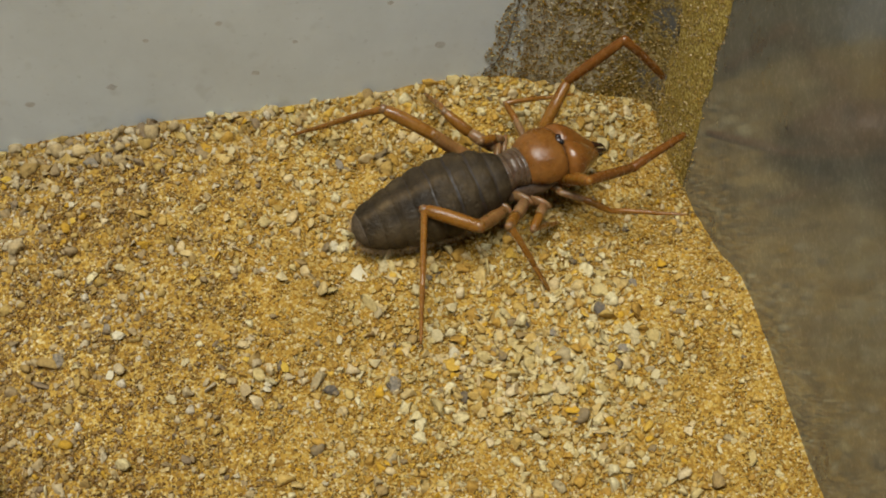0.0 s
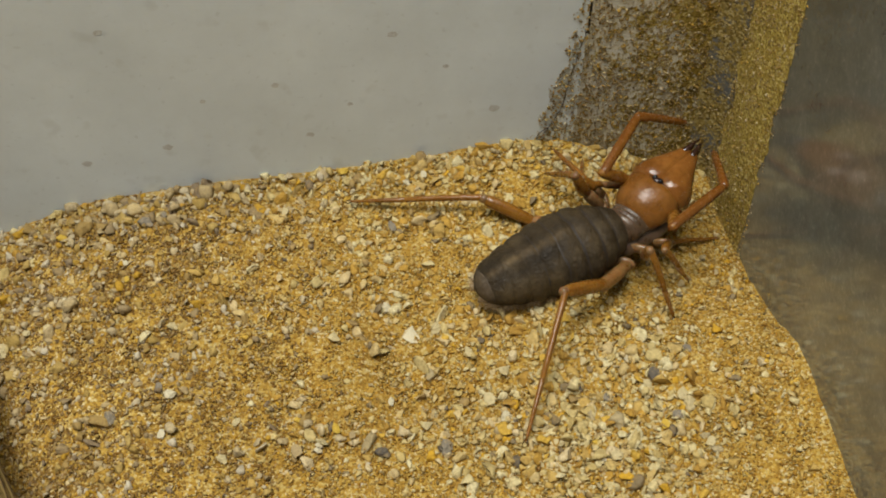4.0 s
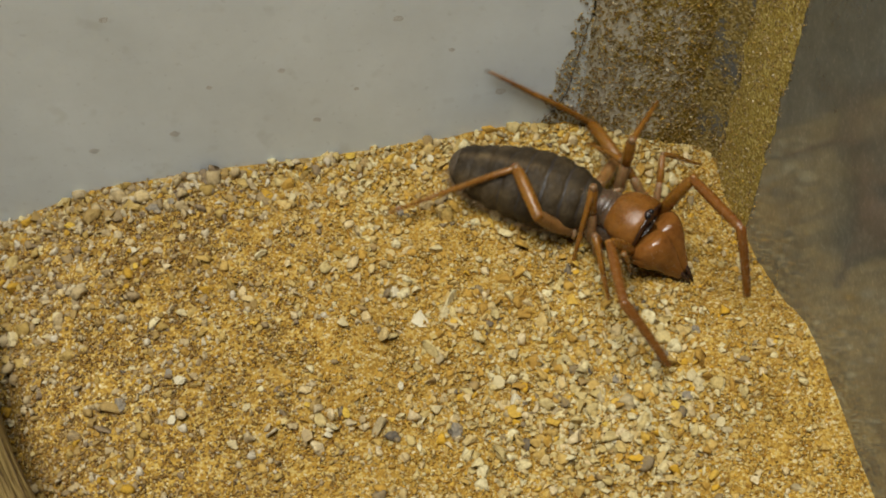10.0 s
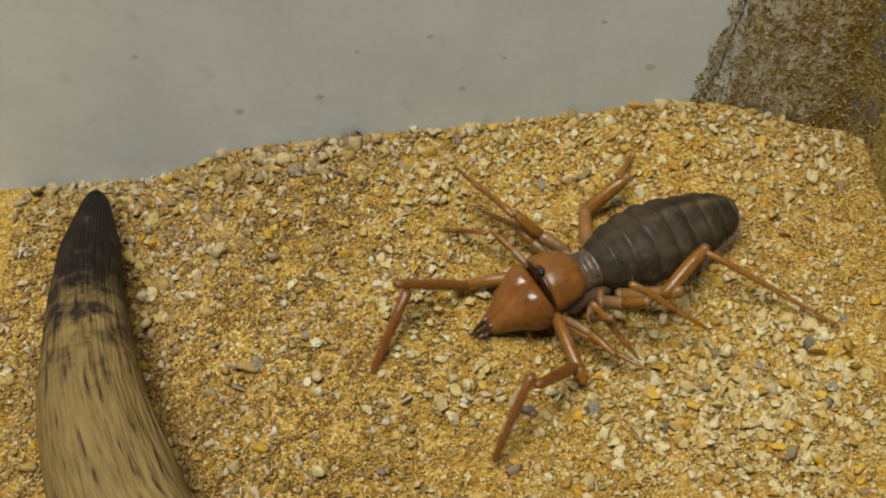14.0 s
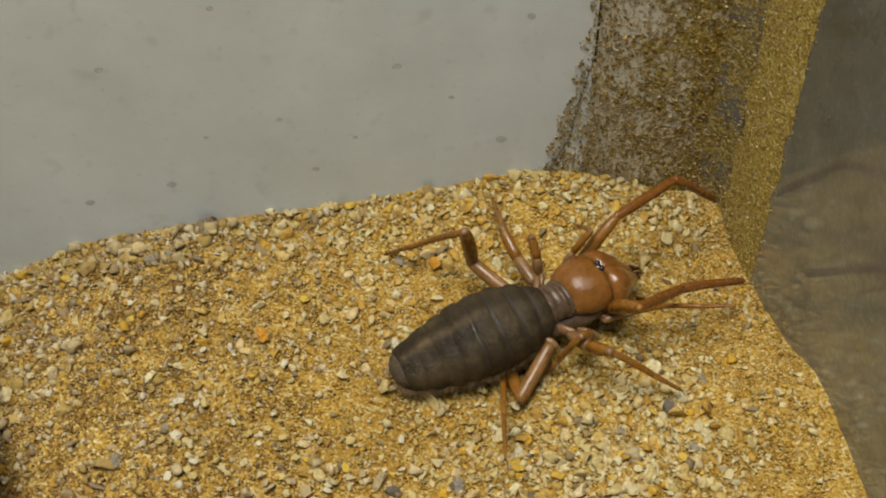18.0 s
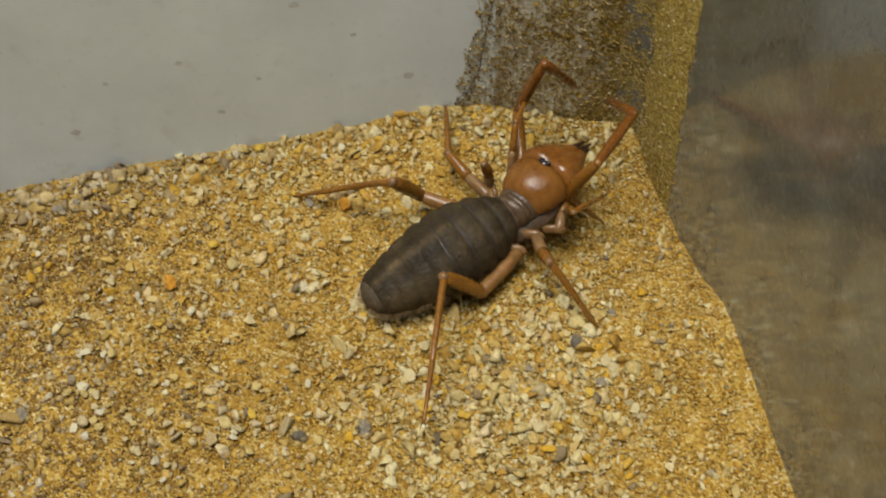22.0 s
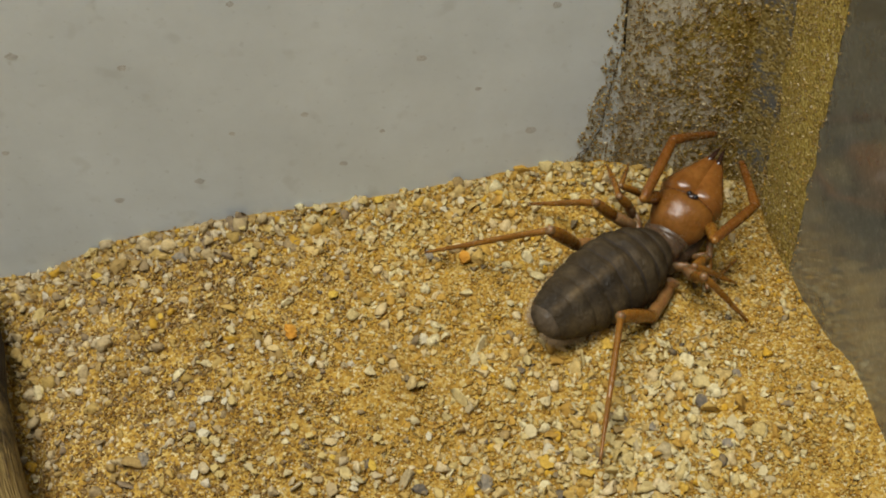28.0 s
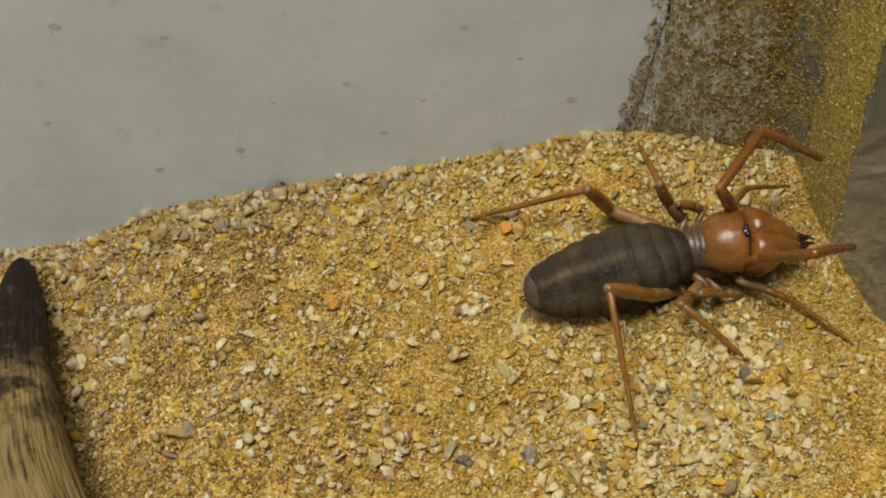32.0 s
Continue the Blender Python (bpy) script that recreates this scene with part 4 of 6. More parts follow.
        spider_parts["jaws"].append(jaw)
        part("fixed_finger", loft([(15.06, sgn * 0.92, 1.15, 0.72, 0.85), (16.36, sgn * 0.7, 1.4, 0.5, 0.58), (18.09, sgn * 0.5, 1.3, 0.3, 0.34), (19.50, sgn * 0.36, 0.7, 0.1, 0.12)], 12), FANG, jaw, "dark upper fang")
        part("movable_finger", loft([(14.62, sgn * 1.0, -0.6, 0.62, 0.7), (16.14, sgn * 0.85, -0.8, 0.45, 0.5), (17.55, sgn * 0.7, -0.4, 0.28, 0.32), (18.63, sgn * 0.55, 0.2, 0.1, 0.12)], 12), FANG, jaw, "dark lower fang")
        for k, (x, z) in enumerate(((16.1, 0.65), (16.9, 0.8), (17.7, 0.85))):
            part("tooth", loft([(x - 0.3, sgn * 1.0, z, 0.25, 0.3), (x, sgn * 1.0, z - 0.35, 0.18, 0.2), (x + 0.2, sgn * 0.95, z - 0.7, 0.05, 0.06)], 8), FANG, jaw)
        # a swollen lobe on the outer flank of the jaw
        part("jaw_lobe", loft([(7.55, sgn * 4.3, -0.2, 0.5, 0.9), (8.45, sgn * 4.55, 0.0, 1.0, 1.9), (9.86, sgn * 4.2, 0.1, 1.05, 2.0), (11.38, sgn * 3.5, 0.2, 0.9, 1.6), (12.67, sgn * 2.8, 0.3, 0.5, 0.9)], 16), JAW, jaw, "bulging flank of the jaw")

        def on_jaw(u, v, s=sgn):
            a = math.pi * (0.05 + 0.45 * v) if s > 0 else math.pi * (0.5 + 0.45 * v)
            return (7.9 + 7 * u, s * (2.6 - 1.7 * u) + (2.7 - 2 * u) * math.cos(a), 0.8 + (3.7 - 2.7 * u) * math.sin(a)), (0.5, math.cos(a), math.sin(a))
        part("hair", hairs(60, rng, on_jaw, 1.2, 0.017), HAIR, jaw, "sparse stiff hairs")
    for kind, (hx, hy, hz, fl, sl, fr, sr) in LEG_SIZES.items():
        palp = kind == "palp"
        shell = PALP if palp else LEG
        for sgn in (1, -1):
            part("hip", loft([(hx - 1.2, sgn * (hy - 2.2), hz - 0.4, fr * 0.9, fr * 0.9), (hx - 0.3, sgn * (hy - 1.2), hz - 0.2, fr * 1.25, fr * 1.2), (hx + 0.5, sgn * (hy - 0.2), hz, fr * 1.2, fr * 1.15), (hx + 1.0, sgn * (hy + 0.3), hz, fr * 0.8, fr * 0.8)], 12), PALE, thorax if kind in ("leg_c", "leg_d") else root, "pale limb base")
            moving = []
            if palp:
                ln, r = BASES[kind], fr * 1.15
                moving.append(part("palp_base", rod(ln, [(-0.06, r * 0.5, r * 0.5), (0.0, r * 0.95, r), (0.5, r * 1.08, r * 1.15), (0.9, r * 0.95, r), (1.08, r * 0.5, r * 0.5)], 0.3), LEG, root, "stout amber palp base"))
            full = [(-0.05, fr * 0.5, fr * 0.5), (0.0, fr * 0.85, fr * 0.9), (0.12, fr * 0.95, fr * 1.05), (0.4, fr * 1.02, fr * 1.15), (0.75, fr, fr * 1.05), (0.95, fr * 0.9, fr * 0.95), (1.04, fr * 0.5, fr * 0.5)]
            if palp:
                femur = part("palp_tibia", rod(fl, full), shell, root, "red-brown palp segment")
            else:
                if kind == "leg_d":
                    moving.append(part("trochanter", rod(BASES[kind], [(-0.08, fr * 0.55, fr * 0.55), (0.05, fr * 1.0, fr * 1.05), (0.4, fr * 1.12, fr * 1.18), (0.8, fr * 1.08, fr * 1.12), (1.0, fr * 1.0, fr * 1.04), (1.1, fr * 0.72, fr * 0.75)], -0.35), BASE, root, "pale amber leg base segment"))
                # a pale first piece, then the amber femur; both on one bow
                sag = {"leg_d": 0.15, "leg_c": -0.5}.get(kind, 0.4)
                femur = part("femur", rod(fl, ([(-0.1, fr * 0.75, fr * 0.78), (0.0, fr * 1.0, fr * 1.04), (0.4, fr * 1.08, fr * 1.16)] if kind == "leg_d" else [(0.46, fr * 0.7, fr * 0.7), (0.50, fr * 1.02, fr * 1.1)]) + [(0.65, fr * 1.06, fr * 1.18), (0.82, fr * 1.0, fr * 1.08), (0.95, fr * 0.88, fr * 0.92), (1.03, fr * 0.5, fr * 0.5)], sag), shell, root, "amber upper leg segment")
                if kind != "leg_d":
                    part("trochanter", rod(fl, [(-0.05, fr * 0.6, fr * 0.6), (0.04, fr * 1.05, fr * 1.1), (0.2, fr * 1.12, fr * 1.2), (0.4, fr * 1.08, fr * 1.15), (0.51, fr * 0.8, fr * 0.85)], sag), PALE, femur, "pale leg base segment")
                knee = part("knee_joint", rod(fr * 1.5, [(0.0, fr * 0.5, fr * 0.5), (0.25, fr * 0.76, fr * 0.8), (0.75, fr * 0.76, fr * 0.8), (1.0, fr * 0.5, fr * 0.5)]), PALE, femur, "pale knee joint")
                knee.matrix_basis = pose((fl - fr * 0.75) * MM, 0, 0)
            shin = part("palp_tarsus" if palp else "tibia", rod(sl * (1.0 if palp else 0.6), [(-0.045, sr * 0.6, sr * 0.6), (0.0, sr * 1.15, sr * 1.2), (0.3, sr * 1.05, sr * 1.1), (0.8, sr * 0.95, sr), (0.97, sr * 0.85, sr * 0.9), (1.0, sr * 0.5, sr * 0.5)], 0.25), shell, root)
            moving += [femur, shin]
            if not palp:
                tarsus = part("tarsus", rod(sl * 0.42, [(-0.02, sr * 0.7, sr * 0.7), (0.05, sr * 0.9, sr * 0.95), (0.5, sr * 0.7, sr * 0.72), (0.9, sr * 0.5, sr * 0.5), (1.0, sr * 0.3, sr * 0.3)], 0.0), shell, shin)
                tarsus.matrix_basis = pose(sl * 0.58 * MM, 0, 0)
                for k in (-1, 1) if kind != "leg_a" else ():
                    part("claw", loft([(0.41 * sl, k * 0.12, 0, 0.1, 0.1), (0.41 * sl + 0.7, k * 0.35, -0.1, 0.07, 0.07), (0.41 * sl + 1.1, k * 0.4, -0.35, 0.02, 0.02)], 6), FANG, shin).matrix_basis = pose(sl * 0.58 * MM, 0, 0)

            def on_rod(u, v, ln=sl * 0.98, r=sr):
                a = 2 * math.pi * v
                return (ln * u, r * math.cos(a), r * math.sin(a)), (0.5, math.cos(a), math.sin(a))
            part("hair", hairs(60 if palp else 45, rng, on_rod, 1.6, 0.022), HAIR, shin, "fine pale hairs")
            spider_parts[(kind, sgn)] = moving
    return root


def aimed(p, q, up=Vector((0, 0, 1))):
    """A pose at p whose +x points at q and whose +z stays as near to up as it can."""
    x = (q - p).normalized()
    y = up.cross(x)
    y = y.normalized() if y.length > 1e-6 else Vector((0, 1, 0))
    m = Matrix.Identity(4)
    m.col[0][:3], m.col[1][:3], m.col[2][:3], m.col[3][:3] = x, y, x.cross(y), p
    return m


def bent(hip, tip, knee, a, b):
    """The knee of a limb of lengths a and b from hip to tip, bent towards the wanted knee; with the tip that it can reach."""
    d = tip - hip
    far = min(max(d.length, abs(a - b) + 0.3), (a + b) * 0.998)
    u = d.normalized()
    along = (a * a - b * b + far * far) / (2 * far)
    side = (knee - hip) - u * (knee - hip).dot(u)
    side = side.normalized() if side.length > 1e-4 else Vector((0, 0, 1))
    return hip + u * along + side * math.sqrt(max(0.0, a * a - along * along)), hip + u * far


# the limbs in the order of the numbers of a stance: each has knee and tip, a palp and a hind leg its elbow before them
ORDER = [(k, s) for s in (1, -1) for k in ("palp", "leg_a", "leg_b", "leg_c", "leg_d")]
stances = []


def stance(t, waist, nose, tail, lean, gape, *limbs):
    """Where the animal stands at t seconds, in millimetres of the tank; how far it leans over and its jaws tilt up, in degrees."""
    stances.append((t, Vector(waist), Vector(nose), Vector(tail), lean, gape, [[Vector(p[k:k + 3]) for k in range(0, len(p), 3)] for p in limbs]))


spider = animal()

stance(0, (23.3, -25.8, 10.1), (41.2, -18.8, 6.5), (-3.8, -31.7, 4.6), 8, -13,
       (33.7, -13.1, 15.8, 41.4, -14.8, 26.1, 49.8, -13.9, 15.5), (24.4, -9.7, 8, 36.7, -8.4, 7.4), (18.2, -21.6, 12.6, 19.3, -14.4, 4.3), (13.1, -14.6, 12.7, 11.7, -3.1, 5.1), (10.5, -20.3, 13.7, 2.9, -16.6, 16.8, -11.8, -6.6, 1.4), (32.7, -34.3, 15.8, 42.2, -27.7, 9.8, 53.2, -20.2, 8), (38, -32.7, 5.4, 49.3, -36.9, 8), (24.1, -37, 8.4, 30.1, -31, 1.4), (19.6, -39.2, 12.7, 26, -45.1, 1.9), (15.2, -37.6, 11.2, 7.2, -33.7, 11.6, 3.5, -56.7, 9.3))
stance(1, (31.1, -25.1, 7.7), (48.1, -15.7, 9.1), (3.4, -30.5, 5.4), -3, -4,
       (30.7, -18.2, 17.4, 39.8, -9.3, 19.8, 50, -7.8, 11), (27.8, -15.2, 13.1, 30.5, -6.4, 4.8), (30, -11.8, 6.7, 32.2, -1.9, 2.3), (22.8, -11.6, 6, 11, -4.3, 5.5), (18.2, -16.4, 6.4, 10.7, -11.5, 6.7, -12.2, -8.1, 2.7), (35.3, -31.8, 15.8, 47.1, -26.5, 14.8, 52.2, -17.8, 5.9), (38.9, -34.9, 11.9, 47.2, -30.4, 3.9), (34.4, -34.2, 10.9, 42.9, -39.2, 5.8), (24.6, -35.1, 11.7, 24.9, -45.3, 2.2), (21.5, -35.5, 8.6, 14.1, -37, 13.6, 2.7, -53.3, 1.1))
stance(2, (33.4, -20, 7.2), (50.3, -11.4, 11.6), (7.1, -30.4, 5.3), 7, 6,
       (30.1, -16.6, 16.1, 35.8, -4.9, 15.6, 47.8, -0.7, 11), (29.3, -13, 14.1, 32.7, -3.5, 6.9), (27.4, -10, 10.1, 29.4, -1.2, 3.9), (20.9, -11, 7.3, 8.1, -5.4, 6.7), (18.6, -17.4, 7.3, 10.8, -13.2, 5.7, -12.2, -8.8, 3.6), (38.6, -29.9, 12.8, 48.8, -24.7, 6.5, 50.7, -13.7, 14.1), (45.5, -23.1, -1.4, 52.3, -13.4, -5.1), (36.8, -29.3, 9, 44.6, -30.4, 1.3), (29.4, -33.5, 7.2, 24.6, -45.5, 2), (26, -32.9, 5, 20.9, -36.5, 11.5, 13.8, -56.2, 0.7))
stance(3, (34, -23.4, 7.8), (48.3, -10.6, 11.1), (7.3, -32.3, 5), 4, 10,
       (29, -19.8, 15.8, 35.6, -8.9, 18.8, 45.9, -3.7, 11.8), (27.1, -18.2, 12.2, 29.9, -8.2, 5.4), (26.4, -15.9, 11.1, 23.2, -5.8, 8.2), (24.5, -19.6, 15, 23.2, -9.4, 5.8), (19.1, -18.2, 4.4, 11.3, -14.3, 6.4, -11.2, -8.4, 2.8), (39, -30, 14.9, 49.1, -21.7, 15.4, 50.2, -9.5, 9.8), (45.9, -22.5, -1.1, 54.2, -14.2, -5.1), (37.4, -31.2, 9.5, 43.5, -30.4, 0.4), (34.2, -34.6, 13.6, 39.6, -38, 1.3), (27.1, -35.9, 7.3, 20.4, -38.9, 12.5, 12.6, -57.7, 0.8))
stance(6, (33.2, -21.2, 7.9), (48.8, -9.7, 10.1), (7.9, -33.6, 4.9), 14, 10,
       (29.7, -18.2, 16.8, 38.6, -8.8, 17.8, 49.3, -4.4, 10.8), (25.9, -12.9, 12.1, 26.9, -0.7, 9.9), (28.8, -17.4, 13.1, 25.9, -6.9, 11.4), (24.5, -17, 16.8, 17.5, -8.2, 8.6), (18.4, -15.4, 4.3, 10.5, -15.6, 8.6, -11.9, -9.7, 4.2), (37.3, -29.4, 11.9, 48.3, -22.7, 9.8, 52.4, -10.2, 7.1), (34.4, -17.6, 1.3, 45.8, -16.9, -3.5), (38.4, -29.9, 8.5, 43.2, -28.3, -1.2), (32.4, -33.5, 11.3, 35.8, -43.1, 1.9), (26, -33.5, 6.2, 19.4, -38.7, 9.5, 11.8, -59.2, 0.7))
stance(7, (33.1, -21.4, 7.6), (49.5, -11.3, 10.3), (7.7, -33.9, 5.1), 19, 7,
       (30.8, -18.6, 17.6, 40.8, -10.6, 19.6, 50.7, -7.3, 11), (32.1, -18.8, 15.8, 30.5, -7.4, 11.3), (29.4, -18, 13.2, 29.3, -7.8, 9.1), (23.4, -16.3, 16.3, 16.5, -7.6, 7.9), (18.3, -15.6, 4.3, 10.3, -15.4, 8.5, -12.2, -10, 4.1), (36.8, -29.8, 11.6, 48, -23.4, 9.5, 52.4, -11.5, 5.1), (45.4, -19.5, -1.8, 51.1, -9.1, -5.3), (36.8, -30.4, 7.2, 42.7, -28.4, -1.8), (31, -34.5, 8.3, 31.7, -48.4, 8.4), (26, -33.6, 5.8, 19.5, -38.1, 10.1, 13.1, -58.7, 0.9))
stance(8, (32.7, -22.1, 6.4), (51.4, -17.4, 9.4), (6.7, -33.3, 5.8), 8, 15,
       (30.3, -17.3, 14.9, 36.7, -6.1, 15.9, 49.7, -2.2, 16.1), (31.1, -16, 13.7, 35.9, -6.7, 6.9), (30.5, -16.7, 11.3, 30.8, -10.1, 2.5), (23.7, -14.2, 13.2, 16.8, -5.1, 5.4), (18.4, -16, 6.3, 11.5, -10.3, 5.3, -11.7, -8.1, 2.1), (33.2, -30.6, 11.7, 41.3, -37.8, 18.9, 50.4, -29.2, 14.1), (40.7, -34.8, 5.9, 51, -28.7, 2.4), (35.8, -33.9, 6.1, 44.1, -33.5, -1.2), (30.3, -34.3, 10.9, 33.9, -45.1, 2.9), (24.9, -34, 7.2, 17.8, -38.9, 9.7, 11.7, -59.8, 0.6))
stance(8.5, (30.4, -23.1, 7.2), (49.8, -22.1, 4.8), (1.9, -32.3, 4.9), 5, -1,
       (33.6, -14.3, 11.3, 43.2, -5.5, 13.6, 54.3, -4.9, 5.9), (31.1, -17.9, 9.9, 32.8, -7.4, 2.7), (29.9, -19.3, 10.6, 31, -10.4, 4.9), (20.9, -16.4, 13, 16.4, -5.5, 4.9), (18.1, -15.3, 5.7, 10.5, -13.4, 7.9, -12.1, -10, 4.6), (36.6, -29.1, 12.8, 40, -36.5, 22.7, 50.1, -30.6, 15.7), (38.3, -33.6, 7.9, 47, -31.9, -0.9), (31.9, -34.9, 7.1, 38, -31.4, -0.6), (28.2, -38.1, 9, 38, -44.2, 1.7), (21.1, -33.8, 5.8, 13.9, -36.4, 8.2, 12.3, -57.8, 0.6))
stance(9, (20.6, -28.1, 8.4), (38.2, -19.9, 6.1), (-5.6, -38.2, 5.3), 7, -17,
       (28.9, -18.7, 17.4, 39.8, -16.5, 24.1, 49.9, -13.3, 15.7), (20.1, -21.5, 15.5, 22, -11.4, 8.6), (18.6, -20.5, 13.5, 18.4, -14.1, 4.5), (13.4, -15.8, 13.5, 15.7, -3.9, 6.6), (7.8, -19.8, 10.2, 1.5, -19.1, 16.7, -11.6, -7.2, 1.3), (31.7, -35.1, 15, 44.6, -34.4, 16.1, 52.4, -25.1, 10.2), (36.6, -30.9, 5, 43.1, -38.5, 12.3), (24.8, -39.2, 8.3, 31.4, -33.9, 1.3), (22.6, -41.6, 12.4, 34.3, -47.3, 7.4), (15.2, -41, 10.6, 12.3, -37.3, 2.9, 11.7, -60.8, 0.8))
stance(9.5, (20.1, -27.9, 8.2), (37.8, -18, 3.3), (-5.4, -37.3, 7.5), 4, -28,
       (28.5, -17.4, 10.1, 39.8, -13.1, 15.8, 51, -10.1, 8.4), (23.7, -20, 11.2, 27.9, -8.6, 5.2), (18.5, -22.4, 12, 16.3, -12.4, 7.4), (12.9, -18.3, 14.9, 13.8, -5.3, 7.5), (7.4, -21.3, 8.5, 1.4, -17.9, 13, -12.6, -3.8, 0.7), (30.1, -34.3, 10.4, 40.4, -27.8, 4.8, 52.9, -22.4, 2.4), (32.8, -33.2, 4, 45, -31.7, 0.3), (22.2, -38.2, 8.4, 30.2, -34.2, 2.3), (24.8, -42.5, 10.5, 36.5, -45.3, 3.5), (18, -41.8, 3.9, 10.7, -39.6, 6.9, 11.4, -61.5, 2.1))
stance(10, (29.5, -23.3, 7.2), (43.9, -36.4, 5.6), (4.8, -9.5, 7.1), 7, -40,
       (41.1, -26.2, 16.7, 45.4, -38.4, 18.4, 47.7, -42.1, 5.7), (39.1, -16.4, 12.2, 47.8, -12.5, 4.3), (32.9, -14.6, 9.4, 29.4, -5.4, 4.6), (33.3, -16.9, 16.6, 40.7, -5.4, 13.6), (34, -9, 4, 30.7, -0.6, 4.5, 12.3, -0.7, 19), (26.2, -35.3, 13.9, 25.5, -48.1, 15.8, 32.5, -53.3, 5.5), (28.4, -36, 11.9, 31.9, -31.9, 0.7), (25.1, -30.8, 10.3, 26.6, -38.7, 2.8), (25.7, -24.7, 15, 22.3, -29.8, 2.5), (16.7, -25.7, 10.7, 14.5, -17.3, 13, -6.8, -15.9, 3.1))
stance(10.5, (36, -20.7, 6.2), (33.4, -38.7, 3.8), (16.7, -6.7, 10.8), 6, -15,
       (39.1, -35.7, 6.8, 39.6, -48, 5.9, 35.6, -60, 4.3), (43.2, -31.6, 7.8, 51, -28.6, -2.2), (46.3, -27.8, 4.6, 52.8, -31, -2.2), (40.4, -24.3, 12.7, 46, -17.5, 0.7), (44.7, -9.4, 5.8, 41.3, -11.6, 12.5, 45.6, -1.9, -8.5), (26.4, -32.5, 7.5, 15.2, -36.6, 11.6, 5.4, -38.7, 2.7), (24.3, -20.7, 3.1, 18.1, -28.4, 7.9), (24.2, -17.8, 3.9, 14.6, -14.2, 3.8), (25.3, -23.8, 13.2, 17.1, -14.4, 5.2), (23.1, -21.9, 7.5, 27.7, -20.5, 14.3, 17.3, -1.6, 4.6))
stance(11, (37.4, -31.6, 7.3), (21.1, -42.3, 8.7), (32.5, -3.9, 4.4), 14, 11,
       (28.7, -47.2, 13, 20.1, -56.9, 13, 13.4, -58.4, 1.3), (35.4, -47.8, 4.5, 27.4, -52.6, 12.7), (37.6, -42.3, 12, 41.7, -42.7, 1.8), (41.7, -40.9, 12.5, 50.2, -38.5, 1.8), (42.9, -31, 14, 47.5, -28.9, 6.5, 47.1, -49.6, 17.6), (23, -24.3, 10.9, 13.6, -15.7, 8.9, 2, -9.2, 6.3), (29.3, -23.4, 10.8, 18.4, -17.5, 10.3), (28.2, -24.2, 7.8, 21.9, -16.9, 2.6), (37, -23.6, 12.5, 30.7, -11.2, 14), (28.7, -22.7, 10, 33.6, -22.6, 17.6, 28.9, -4.1, 3.9))
stance(11.5, (34, -32.3, 7.1), (15.9, -39.1, 6.7), (45.1, -5.1, 2.1), 1, 13,
       (25.1, -45.2, 9.3, 17.4, -55.6, 11.2, 7.6, -59.7, 2.7), (30.1, -43.5, 11.3, 30.7, -38.9, -0.3), (37.7, -39.5, 10.4, 37.9, -37.8, 0.3), (41.7, -38.4, 14.8, 50.1, -35.8, 4.1), (47.9, -33.5, 1.9, 47.5, -26.1, -1.8, 50.1, -44.2, 12.1), (21.4, -25.1, 10.4, 13.1, -15.2, 8.6, 0.4, -11.1, 11.2), (29.3, -23.8, 9.6, 31.5, -14.3, 1.8), (29.9, -21.9, 8.7, 23.1, -15.5, 12.9), (35.6, -21.3, 12, 42.3, -9.6, 8.9), (34.8, -22.9, 11.6, 40.4, -28.6, 10.4, 53.3, -13.5, -1.2))
stance(12, (27.9, -34, 7.3), (9.1, -38.2, 4), (48.9, -16, 1.3), -10, 14,
       (18, -49.2, 7, 8.4, -57.2, 10.6, -1.4, -57.4, 1.4), (20.2, -46.4, 9.3, 24.1, -36.6, 2.7), (26.2, -45.1, 8, 31.6, -52.7, 2.3), (30.6, -47.2, 10.1, 29.9, -59.1, 2.5), (35.9, -41.3, 11.3, 40.1, -39.1, 18.9, 49.8, -31.9, -1.2), (11.6, -25.5, 9.6, 0.5, -21.7, 3.9, -12.6, -22.9, 1), (16.2, -24, 10.9, 13.6, -14.3, 3.7), (23.8, -21.8, 9.7, 15.6, -14.5, 8.9), (24.1, -19.6, 11.3, 20.4, -7.7, 5.2), (26.4, -18.7, 3.5, 31.2, -21.5, 10.6, 41.1, -0.6, 6.3))
stance(12.5, (24.9, -36.3, 7.7), (6.9, -31.5, 1.1), (47.5, -36.3, 12.3), -10, -4,
       (14.4, -45.3, 3.1, 3, -51.5, 7.2, -9.6, -48.4, 2.9), (19.6, -45.8, 1.9, 12.8, -56, 7.6), (21.6, -45.9, 9.8, 18.3, -47.7, 0.1), (33.8, -44.9, 2, 34.3, -59.4, 4.8), (35.7, -42.6, 3.4, 37.9, -35.5, 4.9, 50.8, -52.9, 12.8), (15.4, -25, 8.3, 2.5, -21.9, 8.9, -10.5, -21.7, 4.2), (22.8, -25.8, 10.2, 22.6, -17.3, 2.2), (23.3, -25.4, 8.6, 22, -18.1, 2.7), (28.4, -22.4, 11.5, 26.7, -11.8, 3.9), (32.5, -24.7, 7.3, 33.2, -17.9, 10.9, 43.6, -0.3, 1.3))
